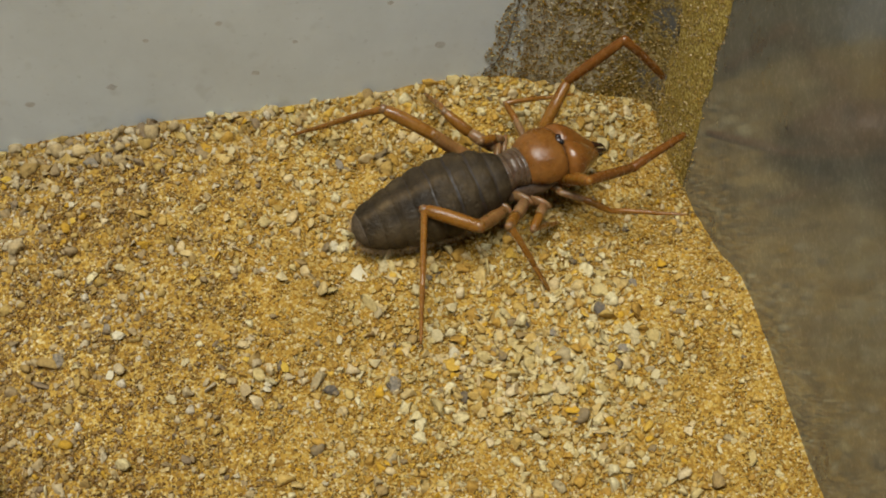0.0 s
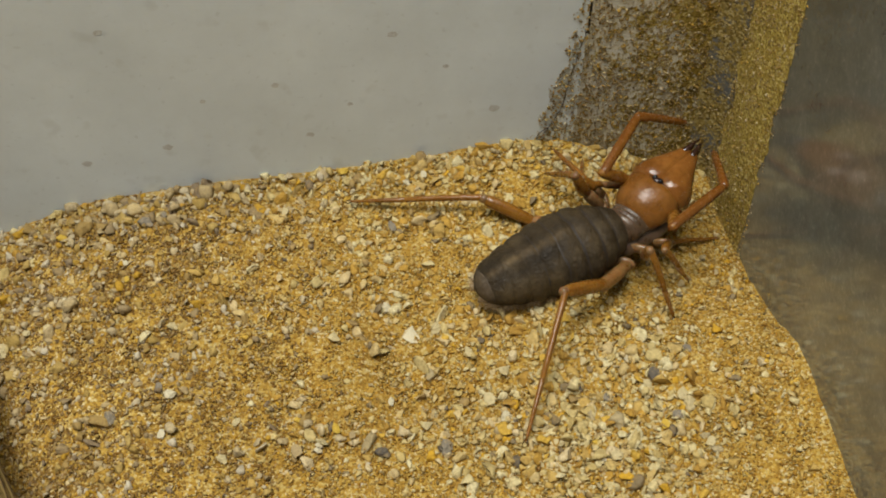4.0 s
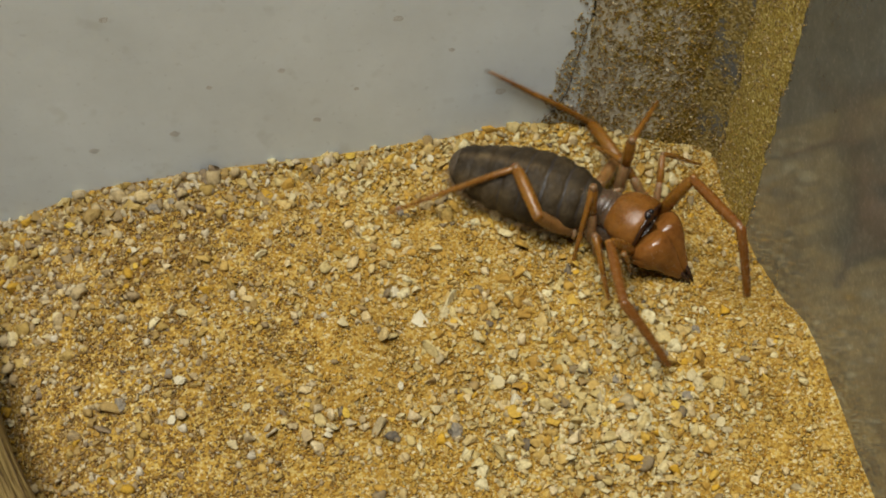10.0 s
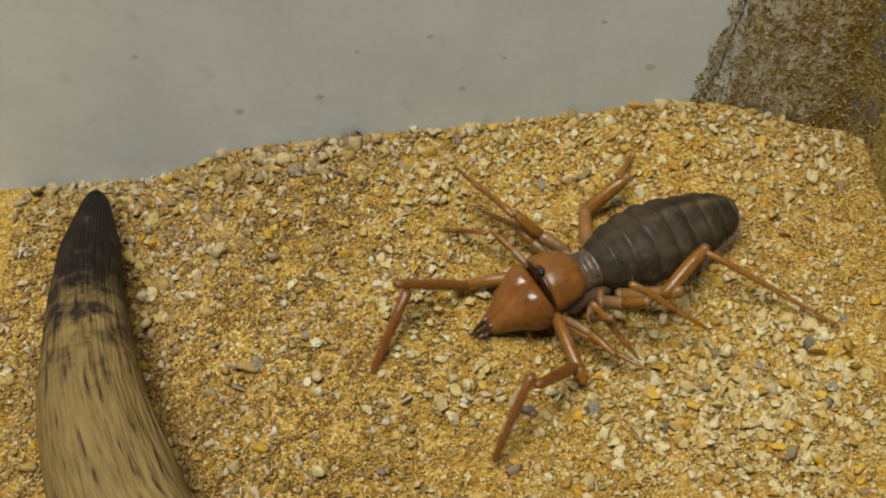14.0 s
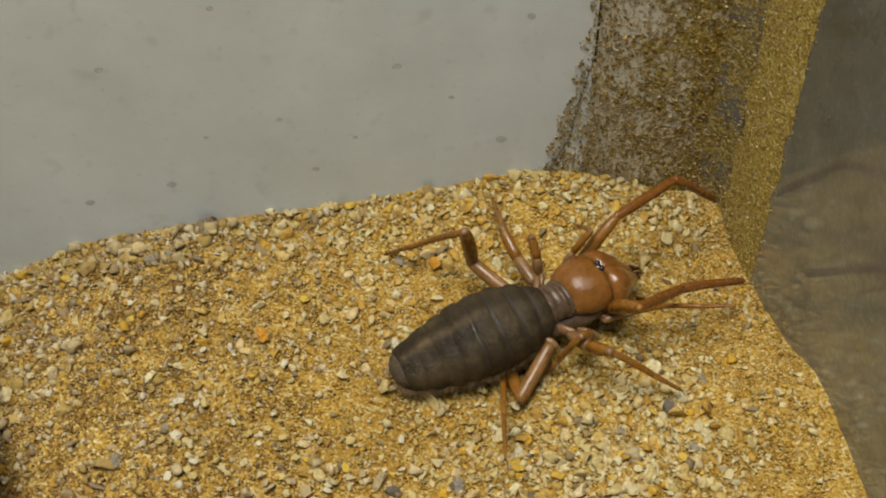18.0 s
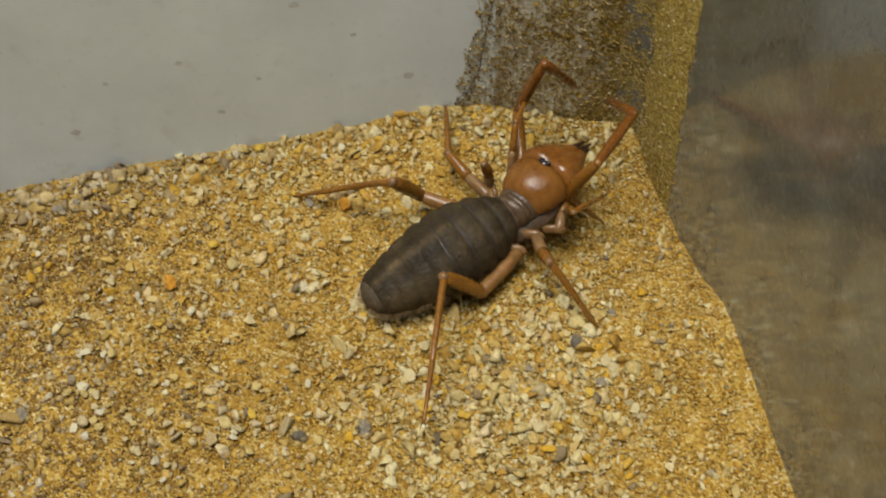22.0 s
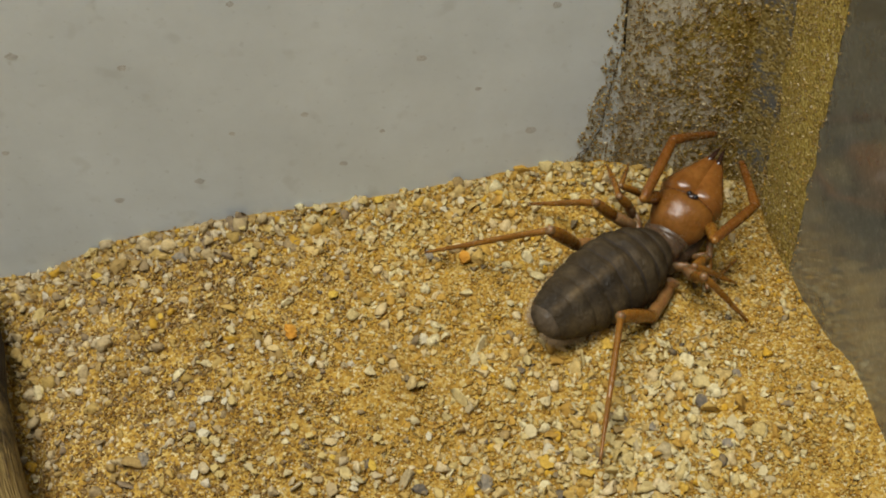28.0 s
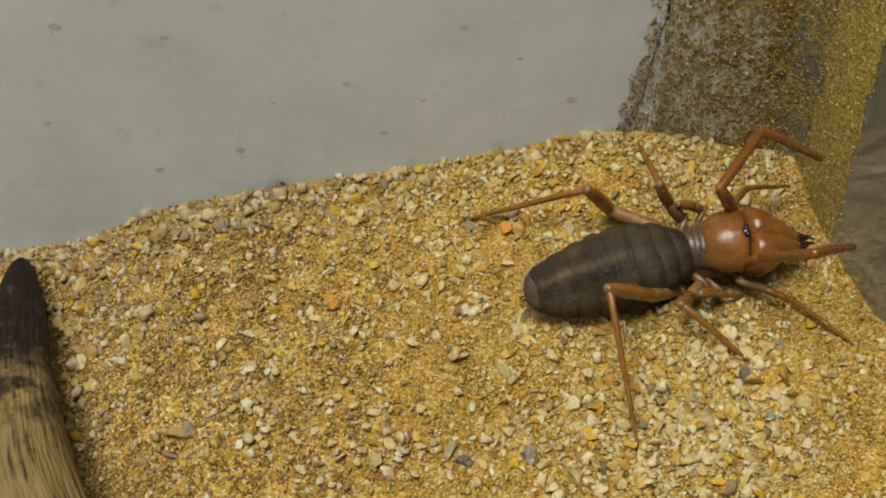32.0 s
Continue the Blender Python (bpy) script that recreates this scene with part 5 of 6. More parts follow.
stance(13, (8.2, -36.2, 7.4), (-10.3, -31.1, 3.5), (36.1, -31.4, 6.4), -25, -22,
       (-2.7, -47.3, 8.1, -13.3, -54, 11.5, -24.3, -52.8, 3.8), (10.3, -43.7, 2.6, -0, -50.3, 0.5), (2.6, -46.8, 2.9, -6.7, -52.7, 1.2), (11.4, -48.3, 10.8, 12.1, -57.5, 0.5), (20.7, -42.8, 7.5, 28, -45.5, 12.1, 49.7, -47.2, 3.4), (-6.2, -25, 11.2, -17.4, -29.8, 15.6, -27.3, -31, 6.5), (-2.4, -24.2, 11, -12.2, -25.8, 18.4), (2.2, -27.7, 10.4, -6.2, -27.2, 3.4), (9.3, -28.5, 18.2, 7.6, -16.3, 11.8), (20.1, -25.7, 10, 26.2, -19.9, 13.4, 43.3, -3.9, 15.3))
stance(13.5, (-2, -35.7, 7.1), (-19.5, -29.5, 2.1), (25.7, -36.2, 7.4), -11, -20,
       (-10.2, -44.5, 6.1, -20, -52.8, 10.1, -31.7, -53, 3), (-2.9, -40.7, 1.7, -0.6, -53.1, 4), (-2.8, -44.1, 9.1, -0.1, -48.8, 0.5), (4.9, -48, 10.4, 12.7, -55.8, 2), (7.6, -44.2, 10.3, 13.5, -44.1, 15.7, 29, -49.9, -0.1), (-11.8, -25.2, 7.3, -25, -24.7, 7.8, -35.8, -32.1, 3.1), (-4.8, -23.1, 7.3, -14.1, -15, 9.5), (-2.5, -24.7, 7.6, -7.9, -16.8, 10.8), (-4.3, -22.7, 9.7, -16.5, -15.5, 10.5), (9.7, -27.5, 7.3, 15.7, -25.1, 11.8, 33.3, -14.4, 2.2))
stance(14.5, (0.9, -42.4, 7), (-0.4, -63.2, 10), (7.5, -20.3, 5.5), -3, -15,
       (8.3, -55.7, 3.4, 10.7, -66, 11, 13.6, -74.1, 0.6), (8.9, -53.2, 9.4, 17.9, -51.9, 1.4), (10.8, -48.4, 8.4, 19.7, -47.8, 4), (10.8, -44.8, 14.6, 20.7, -38.9, 7.6), (14.1, -37, 4.2, 16.6, -29.4, 3.1, 36.4, -18.2, 5.1), (-6.9, -55.1, 2.7, -12.4, -64.2, 10.4, -15.5, -72.2, -0.1), (-8.8, -51.5, 9.8, -16.5, -50.9, -0), (-9.9, -46.9, 8.6, -17.5, -46.1, 1.7), (-10.3, -43, 13.5, -16.7, -32.7, 6.9), (-10.8, -35.1, 4.1, -10.1, -27.1, 5.1, -22, -7.7, 3.2))
stance(15.5, (2.3, -52.3, 6.9), (13.3, -69.4, 9.7), (-11.3, -26.3, 7.1), 5, -10,
       (12.3, -62.2, 10.3, 24.6, -62.9, 5.9, 35, -71.7, 4.9), (13.8, -57.8, 9.6, 22.9, -57, 1.2), (10.5, -45, 7, 18.7, -47.9, 1.6), (6, -39.6, 10.2, 15, -32.2, 2.9), (4.3, -39, 7.7, 2.3, -32.9, 12.8, -2.9, -12.9, 3.4), (5.3, -67.9, 7.4, 7.2, -79.3, 13.7, 13.6, -82.9, 2.3), (5.1, -60.3, 0.9, 5, -72.8, 3.3), (-6, -60.1, 8.7, -11.1, -64.8, 1.5), (-11.7, -57.9, 9.5, -14.6, -70, 3), (-10.1, -46.5, 6.6, -13.9, -40.5, 10.5, -34, -29.8, 12.2))
stance(16, (7.5, -42, 7.1), (26.7, -39.7, 4.8), (-18.5, -31, 6.4), 15, -8,
       (18.9, -42.3, 14.8, 29.2, -34.8, 12.3, 42.6, -34.6, 13.5), (15, -31.9, 14.3, 23.3, -25.6, 7.6), (13, -31, 9.7, 9.8, -22.1, 4.1), (6.3, -33.1, 16.7, 8.4, -27.5, 4.1), (1.7, -27.8, 2.6, 0.7, -31.1, 11, -4.8, -10.2, 1.7), (22.1, -51.6, 9.3, 34.8, -52, 7, 47.1, -57.2, 9), (17.2, -54.5, 3.7, 29.5, -55.3, 2.5), (5.7, -52, 6.2, 13.9, -47.5, 0.5), (4.5, -55.8, 9.5, 10.6, -64.9, 1), (-6.4, -45.9, 6.5, -10.3, -46.4, 14.6, -27.7, -53, 0.3))
stance(16.5, (23, -32.6, 8.1), (39.5, -23.3, 5.6), (-5, -37.1, 4.6), 6, -15,
       (29.2, -23.8, 13.2, 34.1, -12.2, 10, 45.5, -8.4, 3.9), (22.8, -22.4, 11.3, 25.8, -12.2, 4.9), (22.6, -21.4, 8.9, 23.5, -11.7, 5.9), (14.6, -19.2, 5.5, 7.7, -7.3, 6.2), (11.6, -24, 6, 7, -23.6, 12.6, -6.3, -8.4, 1.6), (36, -36, 11.2, 41.9, -26.4, 4.6, 52.4, -20.9, -1.9), (36.1, -32.6, 3.4, 47.8, -36.8, 4.1), (28, -41.9, 9.7, 35.6, -44, 3.1), (24.6, -45.9, 13.7, 29.1, -39.9, 1.8), (15.1, -44.5, 5.7, 9.1, -40.4, 9.3, 2.5, -61.5, 3.2))
stance(17, (30.9, -26, 8), (47.8, -16.7, 10.3), (3.8, -33.8, 5), 6, -23,
       (31.6, -19.7, 19.1, 39.8, -10.3, 15.3, 49.2, -8.1, 6), (32.3, -9.6, 9.9, 39.8, -0.7, 5.6), (27.4, -12.7, 6.7, 32.3, -4.5, 1.2), (20, -14.5, 8, 7.4, -8.6, 8), (18.4, -16.6, 4, 13.6, -18.9, 11.3, -6.8, -11.8, 2.1), (38, -33.2, 16.2, 44.3, -24.3, 9.2, 53.4, -16.9, 2.4), (39.9, -35.4, 11.7, 48.9, -28.8, 6.3), (37.5, -35.8, 9.3, 46, -33.7, 2.6), (29.5, -40.1, 10.3, 36.6, -50.2, 3.8), (22.3, -38.1, 5.9, 14.5, -41.4, 9, 1.9, -59.8, 1.4))
stance(17.5, (26.4, -26.5, 8.7), (42.9, -19, 2.7), (-1.7, -35.2, 4.7), 4, -19,
       (34.1, -15.6, 10.8, 44.8, -9.2, 14.5, 51, -9.7, 2.2), (32.1, -19.5, 10.7, 35.7, -9.7, 3), (22.9, -22.2, 12, 20.1, -13.5, 6.3), (15.6, -16.1, 11, 8.8, -5, 5), (14, -19.4, 8.8, 8.2, -18.2, 14.3, -8.7, -9.3, 1.1), (39, -30.5, 10.8, 46, -22, 3.3, 50.4, -27.5, 14.5), (39.5, -30.2, 5, 50.9, -26.8, 0.6), (26.7, -36.9, 7.3, 32.1, -30.1, 0.9), (27.3, -42.2, 9.2, 38.7, -47.1, 2.7), (19.8, -38.4, 3.5, 12.1, -35.5, 2.7, 7.4, -57.7, 5.8))
stance(18, (18.5, -32.6, 9.6), (35.4, -23.5, 6.1), (-8.4, -40.1, 4.9), 6, -15,
       (29.6, -21.3, 15.2, 40.7, -14.5, 15.2, 49.8, -11.5, 5.7), (24.8, -24.3, 15.7, 24.4, -15.1, 7.4), (15.7, -22.8, 13.8, 18.3, -18.6, 4), (11.9, -18.5, 11.6, 12.2, -6, 5.6), (6.5, -22.6, 9, 4.9, -23.8, 17.8, -6.5, -12, 1), (28.9, -40, 15.5, 38.3, -32.9, 10, 49.9, -28.5, 4.7), (34.3, -33.2, 6.3, 45.2, -37.6, 10.3), (20.3, -41.2, 11.3, 15.2, -40.8, 1.6), (23.5, -45.7, 13.1, 34.7, -49, 5.6), (10.9, -45, 2.9, 9.1, -36.3, 1.8, 6.1, -58.8, 7.6))
stance(18.5, (32.5, -23.8, 6.9), (50, -16.3, 5), (5.2, -31.7, 5.2), 1, 0,
       (34, -14.5, 12.3, 44, -6.3, 14.2, 53, -6.1, 4.1), (32.4, -11.6, 8.5, 35, -1.1, 2), (32.8, -12.3, 7.6, 34.5, -3.6, 2.1), (20.8, -15.5, 9.7, 13, -4.8, 5), (20.4, -16.1, 3.9, 14.6, -17.6, 9.3, -6.8, -12.9, 2.4), (38.7, -29.4, 11.3, 41.7, -37.4, 20.9, 50, -30.1, 13), (40.2, -31.4, 8.9, 51.4, -31.5, 3.4), (40.2, -26.6, -0.3, 49.3, -31.2, -0.4), (30.3, -37.9, 10.2, 37.6, -45.6, 1.2), (25.4, -36.3, 4, 17.5, -34.6, 2.6, 8.7, -55.4, 6.3))
stance(19, (34.3, -24.6, 5.3), (52.3, -19.5, 10.7), (6.9, -31.9, 6.6), -4, 15,
       (30.9, -17.9, 12.8, 37.4, -6.9, 15.1, 49.6, -5.4, 9.5), (32.5, -11.3, 7.3, 36.5, -1.1, 1.6), (31.9, -12.5, 6.5, 35, -3.6, 0.8), (24.4, -13.4, 6.4, 13.6, -5.1, 4.1), (21.5, -16.1, 4.2, 15.5, -17.8, 10.6, -6.7, -14.3, 3.8), (35.1, -32.9, 13.1, 45.7, -27, 8.6, 54, -18, 2.9), (35.2, -34.3, 2.5, 46.4, -29.9, -0.4), (39.1, -36.8, 6.7, 48, -34.1, 0.7), (31.1, -36.9, 11, 36.3, -46.7, 2.7), (24.2, -35.7, 4.8, 17.1, -39.5, 8.8, 6.2, -58.8, 0.9))
stance(19.5, (33.2, -26.9, 6.1), (52.2, -24.8, 5.5), (5.2, -33, 6.9), 1, -2,
       (34.9, -15.5, 8.3, 46.5, -9.8, 10.7, 54.5, -10.2, -0), (34, -15.7, 7.5, 35.7, -6.1, 0.4), (33.1, -14.9, 6.4, 35.5, -7.4, 0.4), (24.7, -13.5, 5.3, 14, -5.2, 4), (23.8, -16.3, 4.4, 16, -14.4, 5.7, -6.9, -14.9, 4.6), (37.7, -34.4, 9.9, 40.5, -44.2, 18.4, 49.1, -38.7, 9.8), (36, -36.5, 5.4, 46.4, -34, -0.5), (34.4, -38.1, 6.1, 43.9, -37.6, 2.7), (30.8, -40.4, 10.8, 38.4, -45.2, 0.4), (24, -37.7, 5.2, 16.7, -38.5, 8.9, 6.3, -57.1, 0.4))
stance(20, (34.1, -31.8, 6.4), (53.4, -33.6, 8.9), (5.9, -33.8, 6.2), 7, -19,
       (36.1, -28.9, 16.8, 45, -19.6, 14.8, 51.1, -30.8, 19.2), (39.4, -18, 8.8, 46.7, -8.3, 6.3), (40.1, -19.5, 6.8, 41.8, -11.8, -0.9), (30.5, -16.9, 9, 26.3, -3.7, 7.6), (22.7, -22.2, 7.9, 16.6, -16.1, 5.5, -6.7, -13.7, 3.1), (40.2, -44.2, 14, 45.2, -54.9, 19.4, 54.2, -53.7, 9.5), (33.7, -44.3, 7.5, 44, -39.1, 3), (32.6, -42.6, 7.7, 41.8, -41.3, 1.8), (29, -41.7, 12.5, 36.4, -47.9, 2.6), (23.1, -40.3, 8, 17.6, -40.3, 15.1, 8.9, -56.1, 0.2))
stance(20.5, (30.1, -33.1, 7.3), (48.8, -31.8, 6.6), (2.7, -35.7, 7), -1, -18,
       (32.3, -25.4, 11.7, 42.2, -16.8, 11.8, 52.3, -16.9, 3), (34.1, -29.8, 10.9, 39.5, -20.3, 4.7), (29.4, -21.1, 3.2, 30.9, -10.8, 1.7), (27.4, -17.5, 5.7, 26.1, -3.4, 6.8), (20.8, -22.2, 4.2, 14.4, -19.7, 8.9, -6.3, -12.5, 1.7), (36.6, -40, 12.7, 41, -46.4, 23, 50, -40.7, 14.9), (39.3, -35, 0.4, 51.5, -36.8, 0.5), (35.1, -43.9, 7.8, 43.4, -47.6, 3.8), (28.4, -47.1, 11.7, 37.1, -46.9, 1), (18.8, -40.5, 3.7, 14.1, -33.7, 2.4, 8.5, -55.9, 1.2))
stance(21, (33.6, -29.9, 6.8), (45.4, -14.5, 7.8), (6, -36.2, 6.1), -12, -17,
       (32.3, -15.5, 14.2, 39, -5, 10.7, 47.9, -3.1, 0.7), (25.2, -21.2, 9.3, 31.9, -12.2, 4), (27.7, -19.3, 7.1, 32.9, -10.3, 3.5), (25.1, -18.2, 9.1, 26.1, -4.5, 7.1), (20.2, -24.4, 7.6, 14.7, -24.3, 14.8, -0.1, -11.8, 1.5), (37.5, -33.7, 15.4, 47.2, -25, 16, 51.7, -17.4, 5.8), (42, -37.9, 8.6, 53.5, -33.7, 6.7), (40.1, -38.3, 9.6, 50.2, -36.6, 5.7), (29, -40.4, 12.2, 36.4, -47.3, 2.7), (24.2, -40.1, 6.3, 16.8, -40.4, 11.4, 6.8, -59, 1.1))
stance(22, (27.6, -27.3, 9), (42.3, -14.5, 8.3), (2.1, -38.9, 5.2), 2, -7,
       (31.1, -9.1, 11.4, 34.7, -11.4, 23.7, 41.1, -6.7, 12.8), (29.6, -15.2, 15.5, 35, -4.4, 12.9), (23.4, -21.3, 13.6, 25.1, -14.9, 4.8), (18.8, -14.3, 9, 20.4, -0.8, 5.9), (13.4, -20.6, 6.9, 8.8, -23.2, 14.2, -7.1, -12.1, 1), (39.7, -28.1, 17.9, 47.8, -18.1, 16.9, 46.9, -7.2, 9), (35, -33.8, 14, 42.6, -26.1, 7.9), (36, -25.5, 7.7, 42.6, -24.5, -1), (29.9, -41.4, 12.5, 36.7, -47.8, 2.3), (19.9, -39.7, 5.2, 14, -41.1, 11.9, 7.6, -63.4, 8.8))
stance(22.5, (20.8, -31.5, 7.9), (35.2, -20.2, 2.8), (-4.6, -38, 7.6), 0, -10,
       (25.8, -19.3, 9.6, 35, -11.9, 15.4, 44.2, -5, 8.1), (23.6, -20, 8.2, 25.8, -8.1, 4.2), (20.8, -21.4, 7.5, 21.6, -11.7, 3.5), (15.2, -18.7, 11.4, 20.3, -6, 7.4), (8.4, -25.5, 9, 3, -22.6, 14.6, -7.7, -8.1, 0.1), (31.8, -33.7, 11, 39.6, -23.8, 7.1, 48.5, -13.5, 7.2), (30, -36.8, 9.1, 39.5, -31.2, 3), (23.6, -38.1, 10.8, 22, -38.2, 0.7), (24.7, -45.2, 13, 34.7, -47.9, 3.8), (15.8, -43.7, 2.5, 9.4, -38.3, 2, 7.6, -59.5, 10.2))
stance(23, (32.2, -25.3, 5.5), (42.7, -8.9, 5.9), (5.7, -35.3, 6.9), -1, -13,
       (29.7, -18, 15.5, 36.3, -6.9, 14.6, 44.7, -3.1, 4.7), (27.8, -13.6, 11.7, 30.3, -3.6, 4.7), (27.1, -22, 9.4, 26.7, -12.7, 3.6), (22.6, -22.5, 12.6, 20.4, -8.8, 11.5), (18.3, -18.6, 4, 13.9, -20.3, 11.7, -5.7, -12.7, 1.3), (39.7, -28.3, 14, 47.3, -17.9, 11.8, 48.5, -6.8, 4.3), (34.5, -29.5, 8.6, 43.7, -23.1, 3.3), (41, -21.4, 4.7, 46.2, -15.9, -3.2), (29.4, -37.1, 9.8, 35.8, -47.3, 2.9), (25.7, -38.3, 6.1, 17.6, -36.6, 2.8, 9.2, -57.4, 9.7))
stance(24, (34, -19.6, 4.7), (42.4, -2.4, 8.4), (10.1, -34.5, 7.4), 4, -11,
       (28.4, -18.3, 13, 34, -7.2, 16.9, 42.8, -1, 8.9), (25.7, -15.2, 11.1, 27, -4.4, 5), (25.8, -13.9, 9.3, 26, -4, 4.5), (23, -18.7, 11.7, 20.8, -5.6, 7.4), (19, -19.7, 6.8, 14.4, -22.7, 13.9, -5.6, -15.2, 4.2), (39.3, -24.5, 10.9, 47.3, -14.4, 12.8, 46.5, -3, 5.6), (42.8, -25.3, 6.9, 50.2, -18.8, -0.6), (40.1, -25.5, 6.5, 49.3, -22.5, 1.2), (32.6, -31.8, 7.4, 36.1, -44.3, 2.6), (27.8, -32.1, 3.1, 20.6, -36.7, 5.9, 8.2, -56, 0.6))
stance(25, (33.4, -19.6, 5.1), (44.3, -4.6, 11.3), (9.2, -34, 7.3), -3, 1,
       (27.3, -17.2, 13.2, 28.5, -18.2, 26.1, 37.6, -10.1, 20.2), (25.9, -17, 8.5, 29, -6.6, 2.6), (26.8, -17.4, 7.8, 26.9, -7.3, 3.5), (23.8, -17.3, 12.4, 18, -6.6, 5.6), (19.3, -19, 7.3, 14.9, -22.5, 14.3, -5.4, -15.6, 4.6), (38.7, -25.4, 13.2, 46.3, -14.9, 13, 47, -2.6, 7.6), (37.4, -26.5, 5.5, 45.4, -21.6, -2.6), (37.9, -27, 6.9, 46.2, -27.5, -0.3), (32.3, -32.1, 8.7, 35.6, -44.1, 2.3), (28, -32.6, 5, 22.1, -34.2, 11.6, 15.7, -55.2, 3.4))
stance(28, (33.6, -19.9, 5.2), (45.7, -5, 8.5), (10.3, -35.9, 7.1), 14, 5,
       (29.6, -18.5, 14.3, 36.6, -7.6, 15.2, 45.9, -0.6, 8.4), (26.9, -14, 12.9, 30.5, -3.8, 6.9), (26.6, -14.7, 11.1, 26.8, -4.3, 7.5), (22.4, -17.2, 13, 13.1, -9.6, 6), (18.6, -20.8, 7.7, 14, -23.6, 15, -5.2, -15.8, 4), (39.5, -25.8, 11.1, 48.6, -17, 7.9, 49.9, -4, 4.5), (39.1, -26.9, 0.9, 46.6, -18.2, -3.8), (36.8, -26.2, 5.5, 44.7, -24.6, -2), (36.7, -31.6, 9.4, 44.7, -32.8, -1.8), (28.6, -33.4, 3.4, 22.7, -37.2, 9.1, 15.7, -59.2, 5.4))
stance(29, (33.1, -19.5, 5), (49.6, -9.7, 8.6), (12.6, -38.9, 7.5), 11, 3,
       (30.2, -15.9, 14.6, 37.3, -5, 14.6, 48.1, -0.7, 7.8), (28.8, -15.4, 11.3, 32.8, -5, 5.9), (29.4, -17.2, 8.5, 29, -7.8, 2.7), (23.5, -15.5, 13.3, 13.3, -9.5, 6), (19.7, -20, 9.1, 14.5, -22, 16.2, -5.3, -16.1, 5), (36.8, -28.7, 8.9, 47, -20.7, 7.3, 51, -8.2, 4.2), (35.1, -27.6, 1.4, 43.3, -19.2, -2.7), (37.7, -28.7, 6.1, 44.4, -32.4, -1.7), (37.2, -33.5, 6.5, 46.5, -28.1, -2.3), (29.4, -33.6, 5.2, 23.7, -38.2, 10.3, 16.5, -59.7, 4.4))
stance(30, (31.2, -20, 4.5), (49.8, -15.4, 8.3), (8.7, -36.7, 8), 14, -4,
       (30.9, -16.9, 15.1, 38.5, -6.4, 15.8, 51.3, -2.4, 14), (27.7, -14.1, 10.5, 32.5, -2.8, 9.2), (30.1, -12.5, 10.8, 31.5, -2.2, 7.2), (22.1, -16.3, 12.5, 12.3, -9.4, 5.5), (18.6, -20.1, 8.8, 13.6, -22.6, 15.9, -4.8, -14.9, 3.5), (36, -30.3, 10.9, 45.4, -24.7, 4, 53.7, -14.9, -0.2), (40.9, -32.1, 3.5, 52, -31.2, -2), (34.4, -31.7, 2.7, 44.1, -29, -1.7), (33.6, -33.7, 7.5, 44.4, -34.9, -1.1), (26.2, -33.6, 5, 20.2, -37.6, 10.2, 15.8, -60.2, 5.6))
stance(31, (32.5, -23.8, 4.3), (51.7, -21.6, 6.8), (6.8, -35.2, 7.6), 5, -24,
       (32.1, -20.2, 13.4, 39.8, -9.9, 15.6, 51.3, -8.2, 8.8), (29.4, -13.9, 6.3, 35.2, -3.6, 2.7), (28.7, -17, 7, 30.1, -7.1, 2.4), (27.2, -18.9, 13.1, 19.6, -7.6, 10.1), (19.2, -15.4, 4.3, 15.3, -18.6, 11.7, -5.4, -13.6, 1.8), (34.7, -32.7, 12.2, 46.7, -29.6, 8.3, 54.3, -22.2, -0), (40.1, -36.1, 8, 52.1, -36.2, 4.9), (34.9, -35.7, 5.4, 44.1, -35.3, -0.5), (29.7, -34.6, 10.7, 36.6, -44.4, 3.5), (24.5, -35.8, 6.2, 17.4, -37.7, 11.4, 15.3, -58.7, 0.9))
stance(32, (30, -28.4, 7), (49.4, -28.3, 6.6), (2.1, -33.1, 5.7), 18, -16,
       (32.8, -25.9, 17.6, 41.4, -16.2, 18.8, 52.1, -16.3, 10.6), (40.8, -15.8, 4.9, 50.2, -10.9, -1.6), (27.6, -23.1, 11.6, 30, -16.9, 2.8), (24.3, -23.1, 16.6, 23.6, -9.9, 12.2), (18.1, -17.4, 5.2, 13.8, -19.3, 12.9, -5.3, -12.7, 1.1), (36.6, -37.6, 14.5, 41, -45, 24.2, 49.8, -38.6, 16.2), (43.4, -36.9, 1.8, 49.4, -47.4, 4.2), (28.6, -37.7, 7.4, 36.4, -34.1, 0.6), (24.6, -40.6, 9.3, 34.2, -48.1, 2.8), (20.5, -37.7, 8.5, 13.7, -39.7, 14, 15.1, -59.1, 0.9))


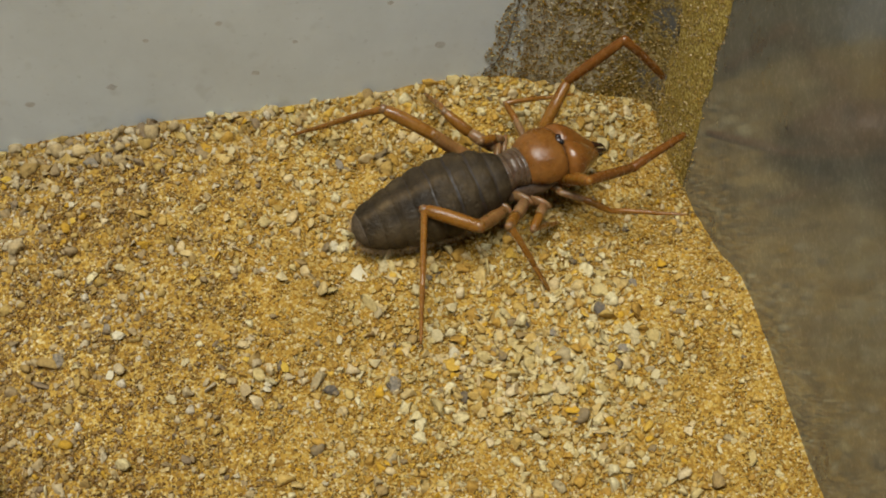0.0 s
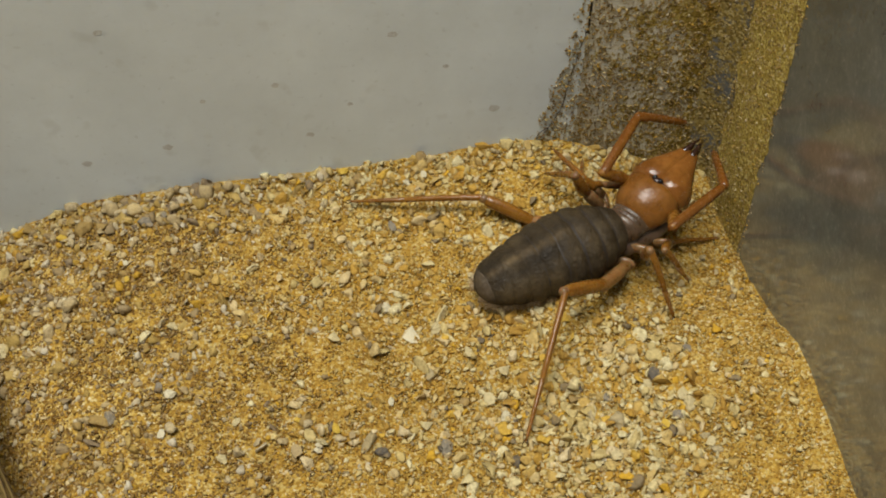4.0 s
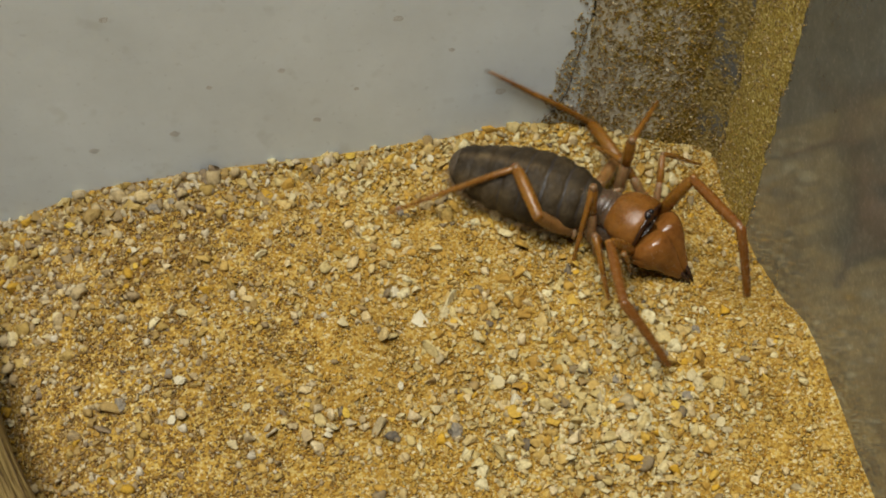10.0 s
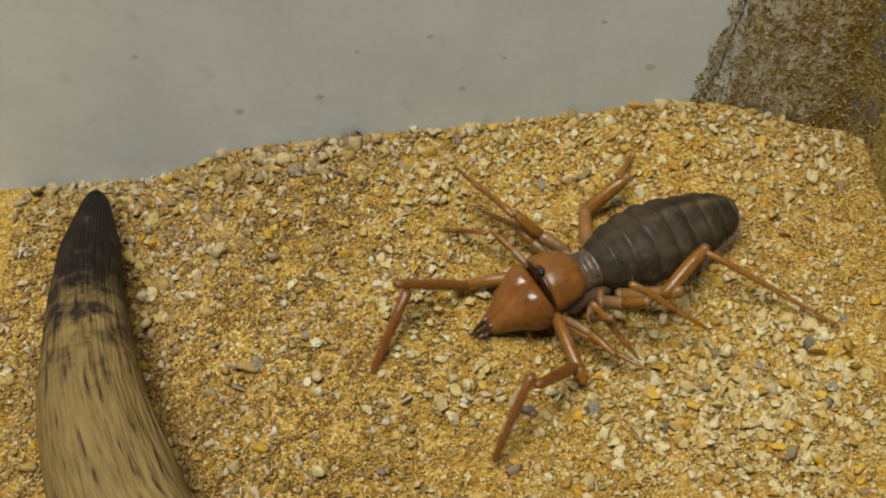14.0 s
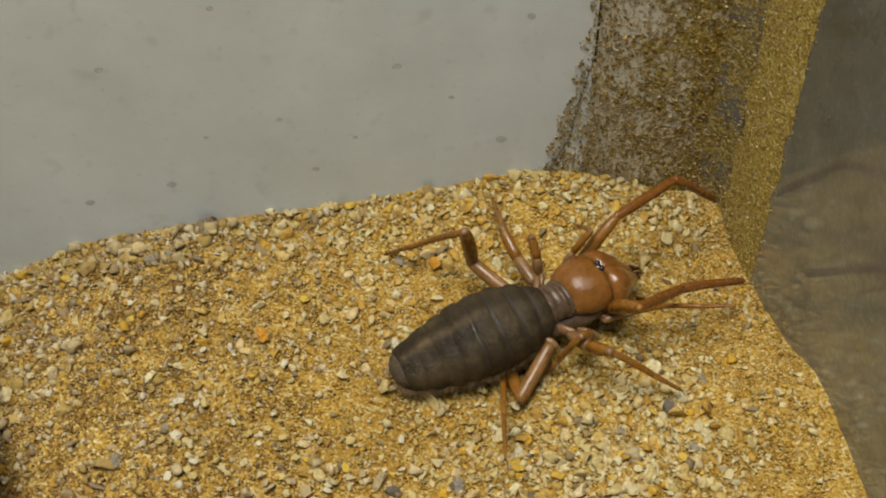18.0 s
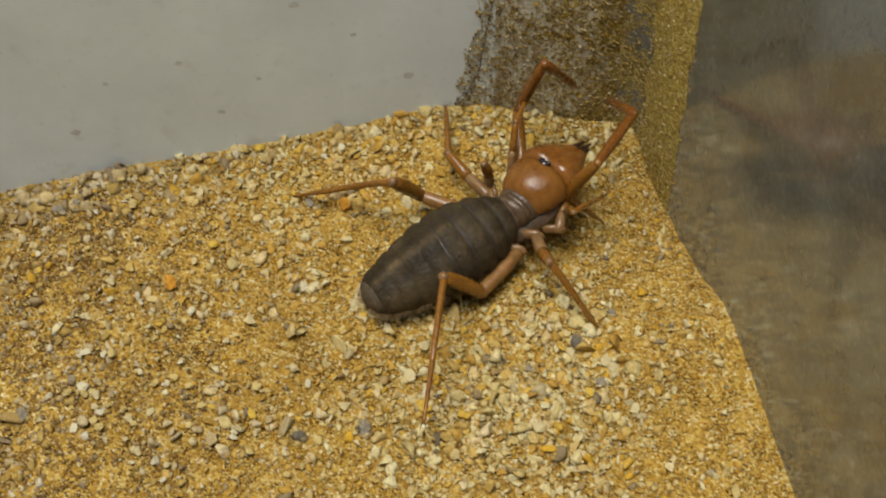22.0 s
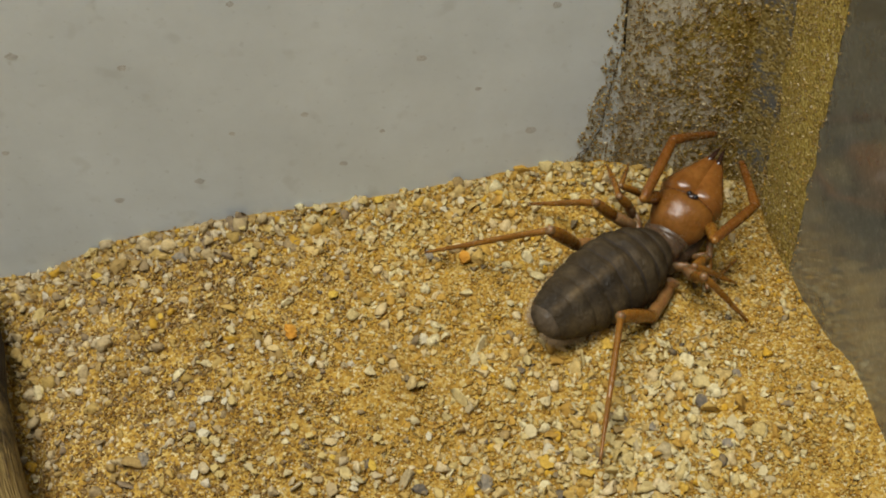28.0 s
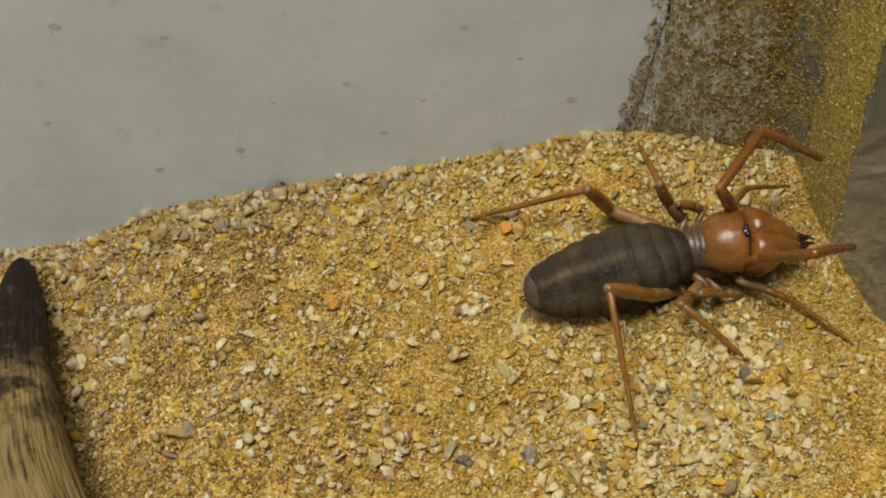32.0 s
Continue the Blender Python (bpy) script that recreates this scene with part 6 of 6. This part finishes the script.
def motions():
    rows = {"root": [], "abdomen": [], "thorax": [], "jaws": []}
    last = {}
    for t, waist, nose, tail, lean, gape, limbs in stances:
        m = aimed(waist, nose) @ pose(0, 0, 0, lean)
        inv = m.inverted()
        m_metres = m.copy()
        m_metres.translation = waist * MM
        rows["root"].append((t, m_metres))
        back = aimed(inv @ tail, Vector((0, 0, 0)))
        back.translation = (0, 0, 0)
        rows["abdomen"].append((t, back))
        # the part that bears the two hind pairs of legs turns half with the abdomen
        mid = aimed(Vector((0, 0, 0)), Vector((0.45, 0, 0)) - (inv @ tail).normalized() * 0.55)
        rows["thorax"].append((t, mid))
        rows["jaws"].append((t, JAW_PIVOT @ pose(0, 0, 0, 0, -gape) @ JAW_PIVOT.inverted()))
        for (kind, sgn), points in zip(ORDER, limbs):
            hx, hy, hz, fl, sl = LEG_SIZES[kind][:5]
            joints = [Vector((hx, sgn * hy, hz))]
            if kind in ("leg_c", "leg_d"):
                joints = [mid @ joints[0]]
            *first, knee, tip = [inv @ p for p in points]
            for p in first:
                joints.append(joints[0] + (p - joints[0]).normalized() * BASES[kind])
            joints += bent(joints[-1], tip, knee, fl, sl)
            for k, (a, c) in enumerate(zip(joints, joints[1:])):
                m = aimed(a, c)
                m.translation = a * MM
                rows.setdefault((kind, sgn, k), []).append((t, m))
    walk(spider, rows["root"])
    walk(spider_parts["abdomen"], rows["abdomen"])
    walk(spider_parts["thorax"], rows["thorax"])
    for jaw in spider_parts["jaws"]:
        walk(jaw, rows["jaws"])
    for kind, sgn in ORDER:
        for k, piece in enumerate(spider_parts[(kind, sgn)]):
            walk(piece, rows[(kind, sgn, k)])
    for ob, before, after, begun, done in dug:
        lie = ob.matrix_basis.copy()
        lie = Matrix.LocRotScale(lie.translation, lie.to_quaternion(), None)
        walk(ob, [(t, Matrix.Translation((0, 0, h * MM)) @ lie) for t, h in ((0, before), (begun, before), (done, after), (32, after))])
    # the crumbs lie ahead of the turning animal, are swept along by its jaws and stay behind
    noses = {t: nose for t, _, nose, *_ in stances}
    for ob, ahead, aside, half in pushed:
        turn = ob.matrix_basis.to_quaternion()

        def lying(place, spread=1.0, rise=0.0):
            x, y = place.x - ahead * spread, place.y + aside * spread
            return Matrix.LocRotScale(Vector((x, y, soil(x, y) + half * 0.35 + 0.7 + rise)) * MM, turn, None)
        walk(ob, [(0, lying(noses[12], 1.0, -3.0)), (10.8, lying(noses[12], 1.0, -3.0)), (11.6, lying(noses[12])), (12, lying(noses[12])), (12.5, lying(noses[12.5])), (13, lying(noses[13])), (13.5, lying(noses[13.5])), (15.3, lying(noses[13.5], 3.2)), (32, lying(noses[13.5], 3.2))])


motions()
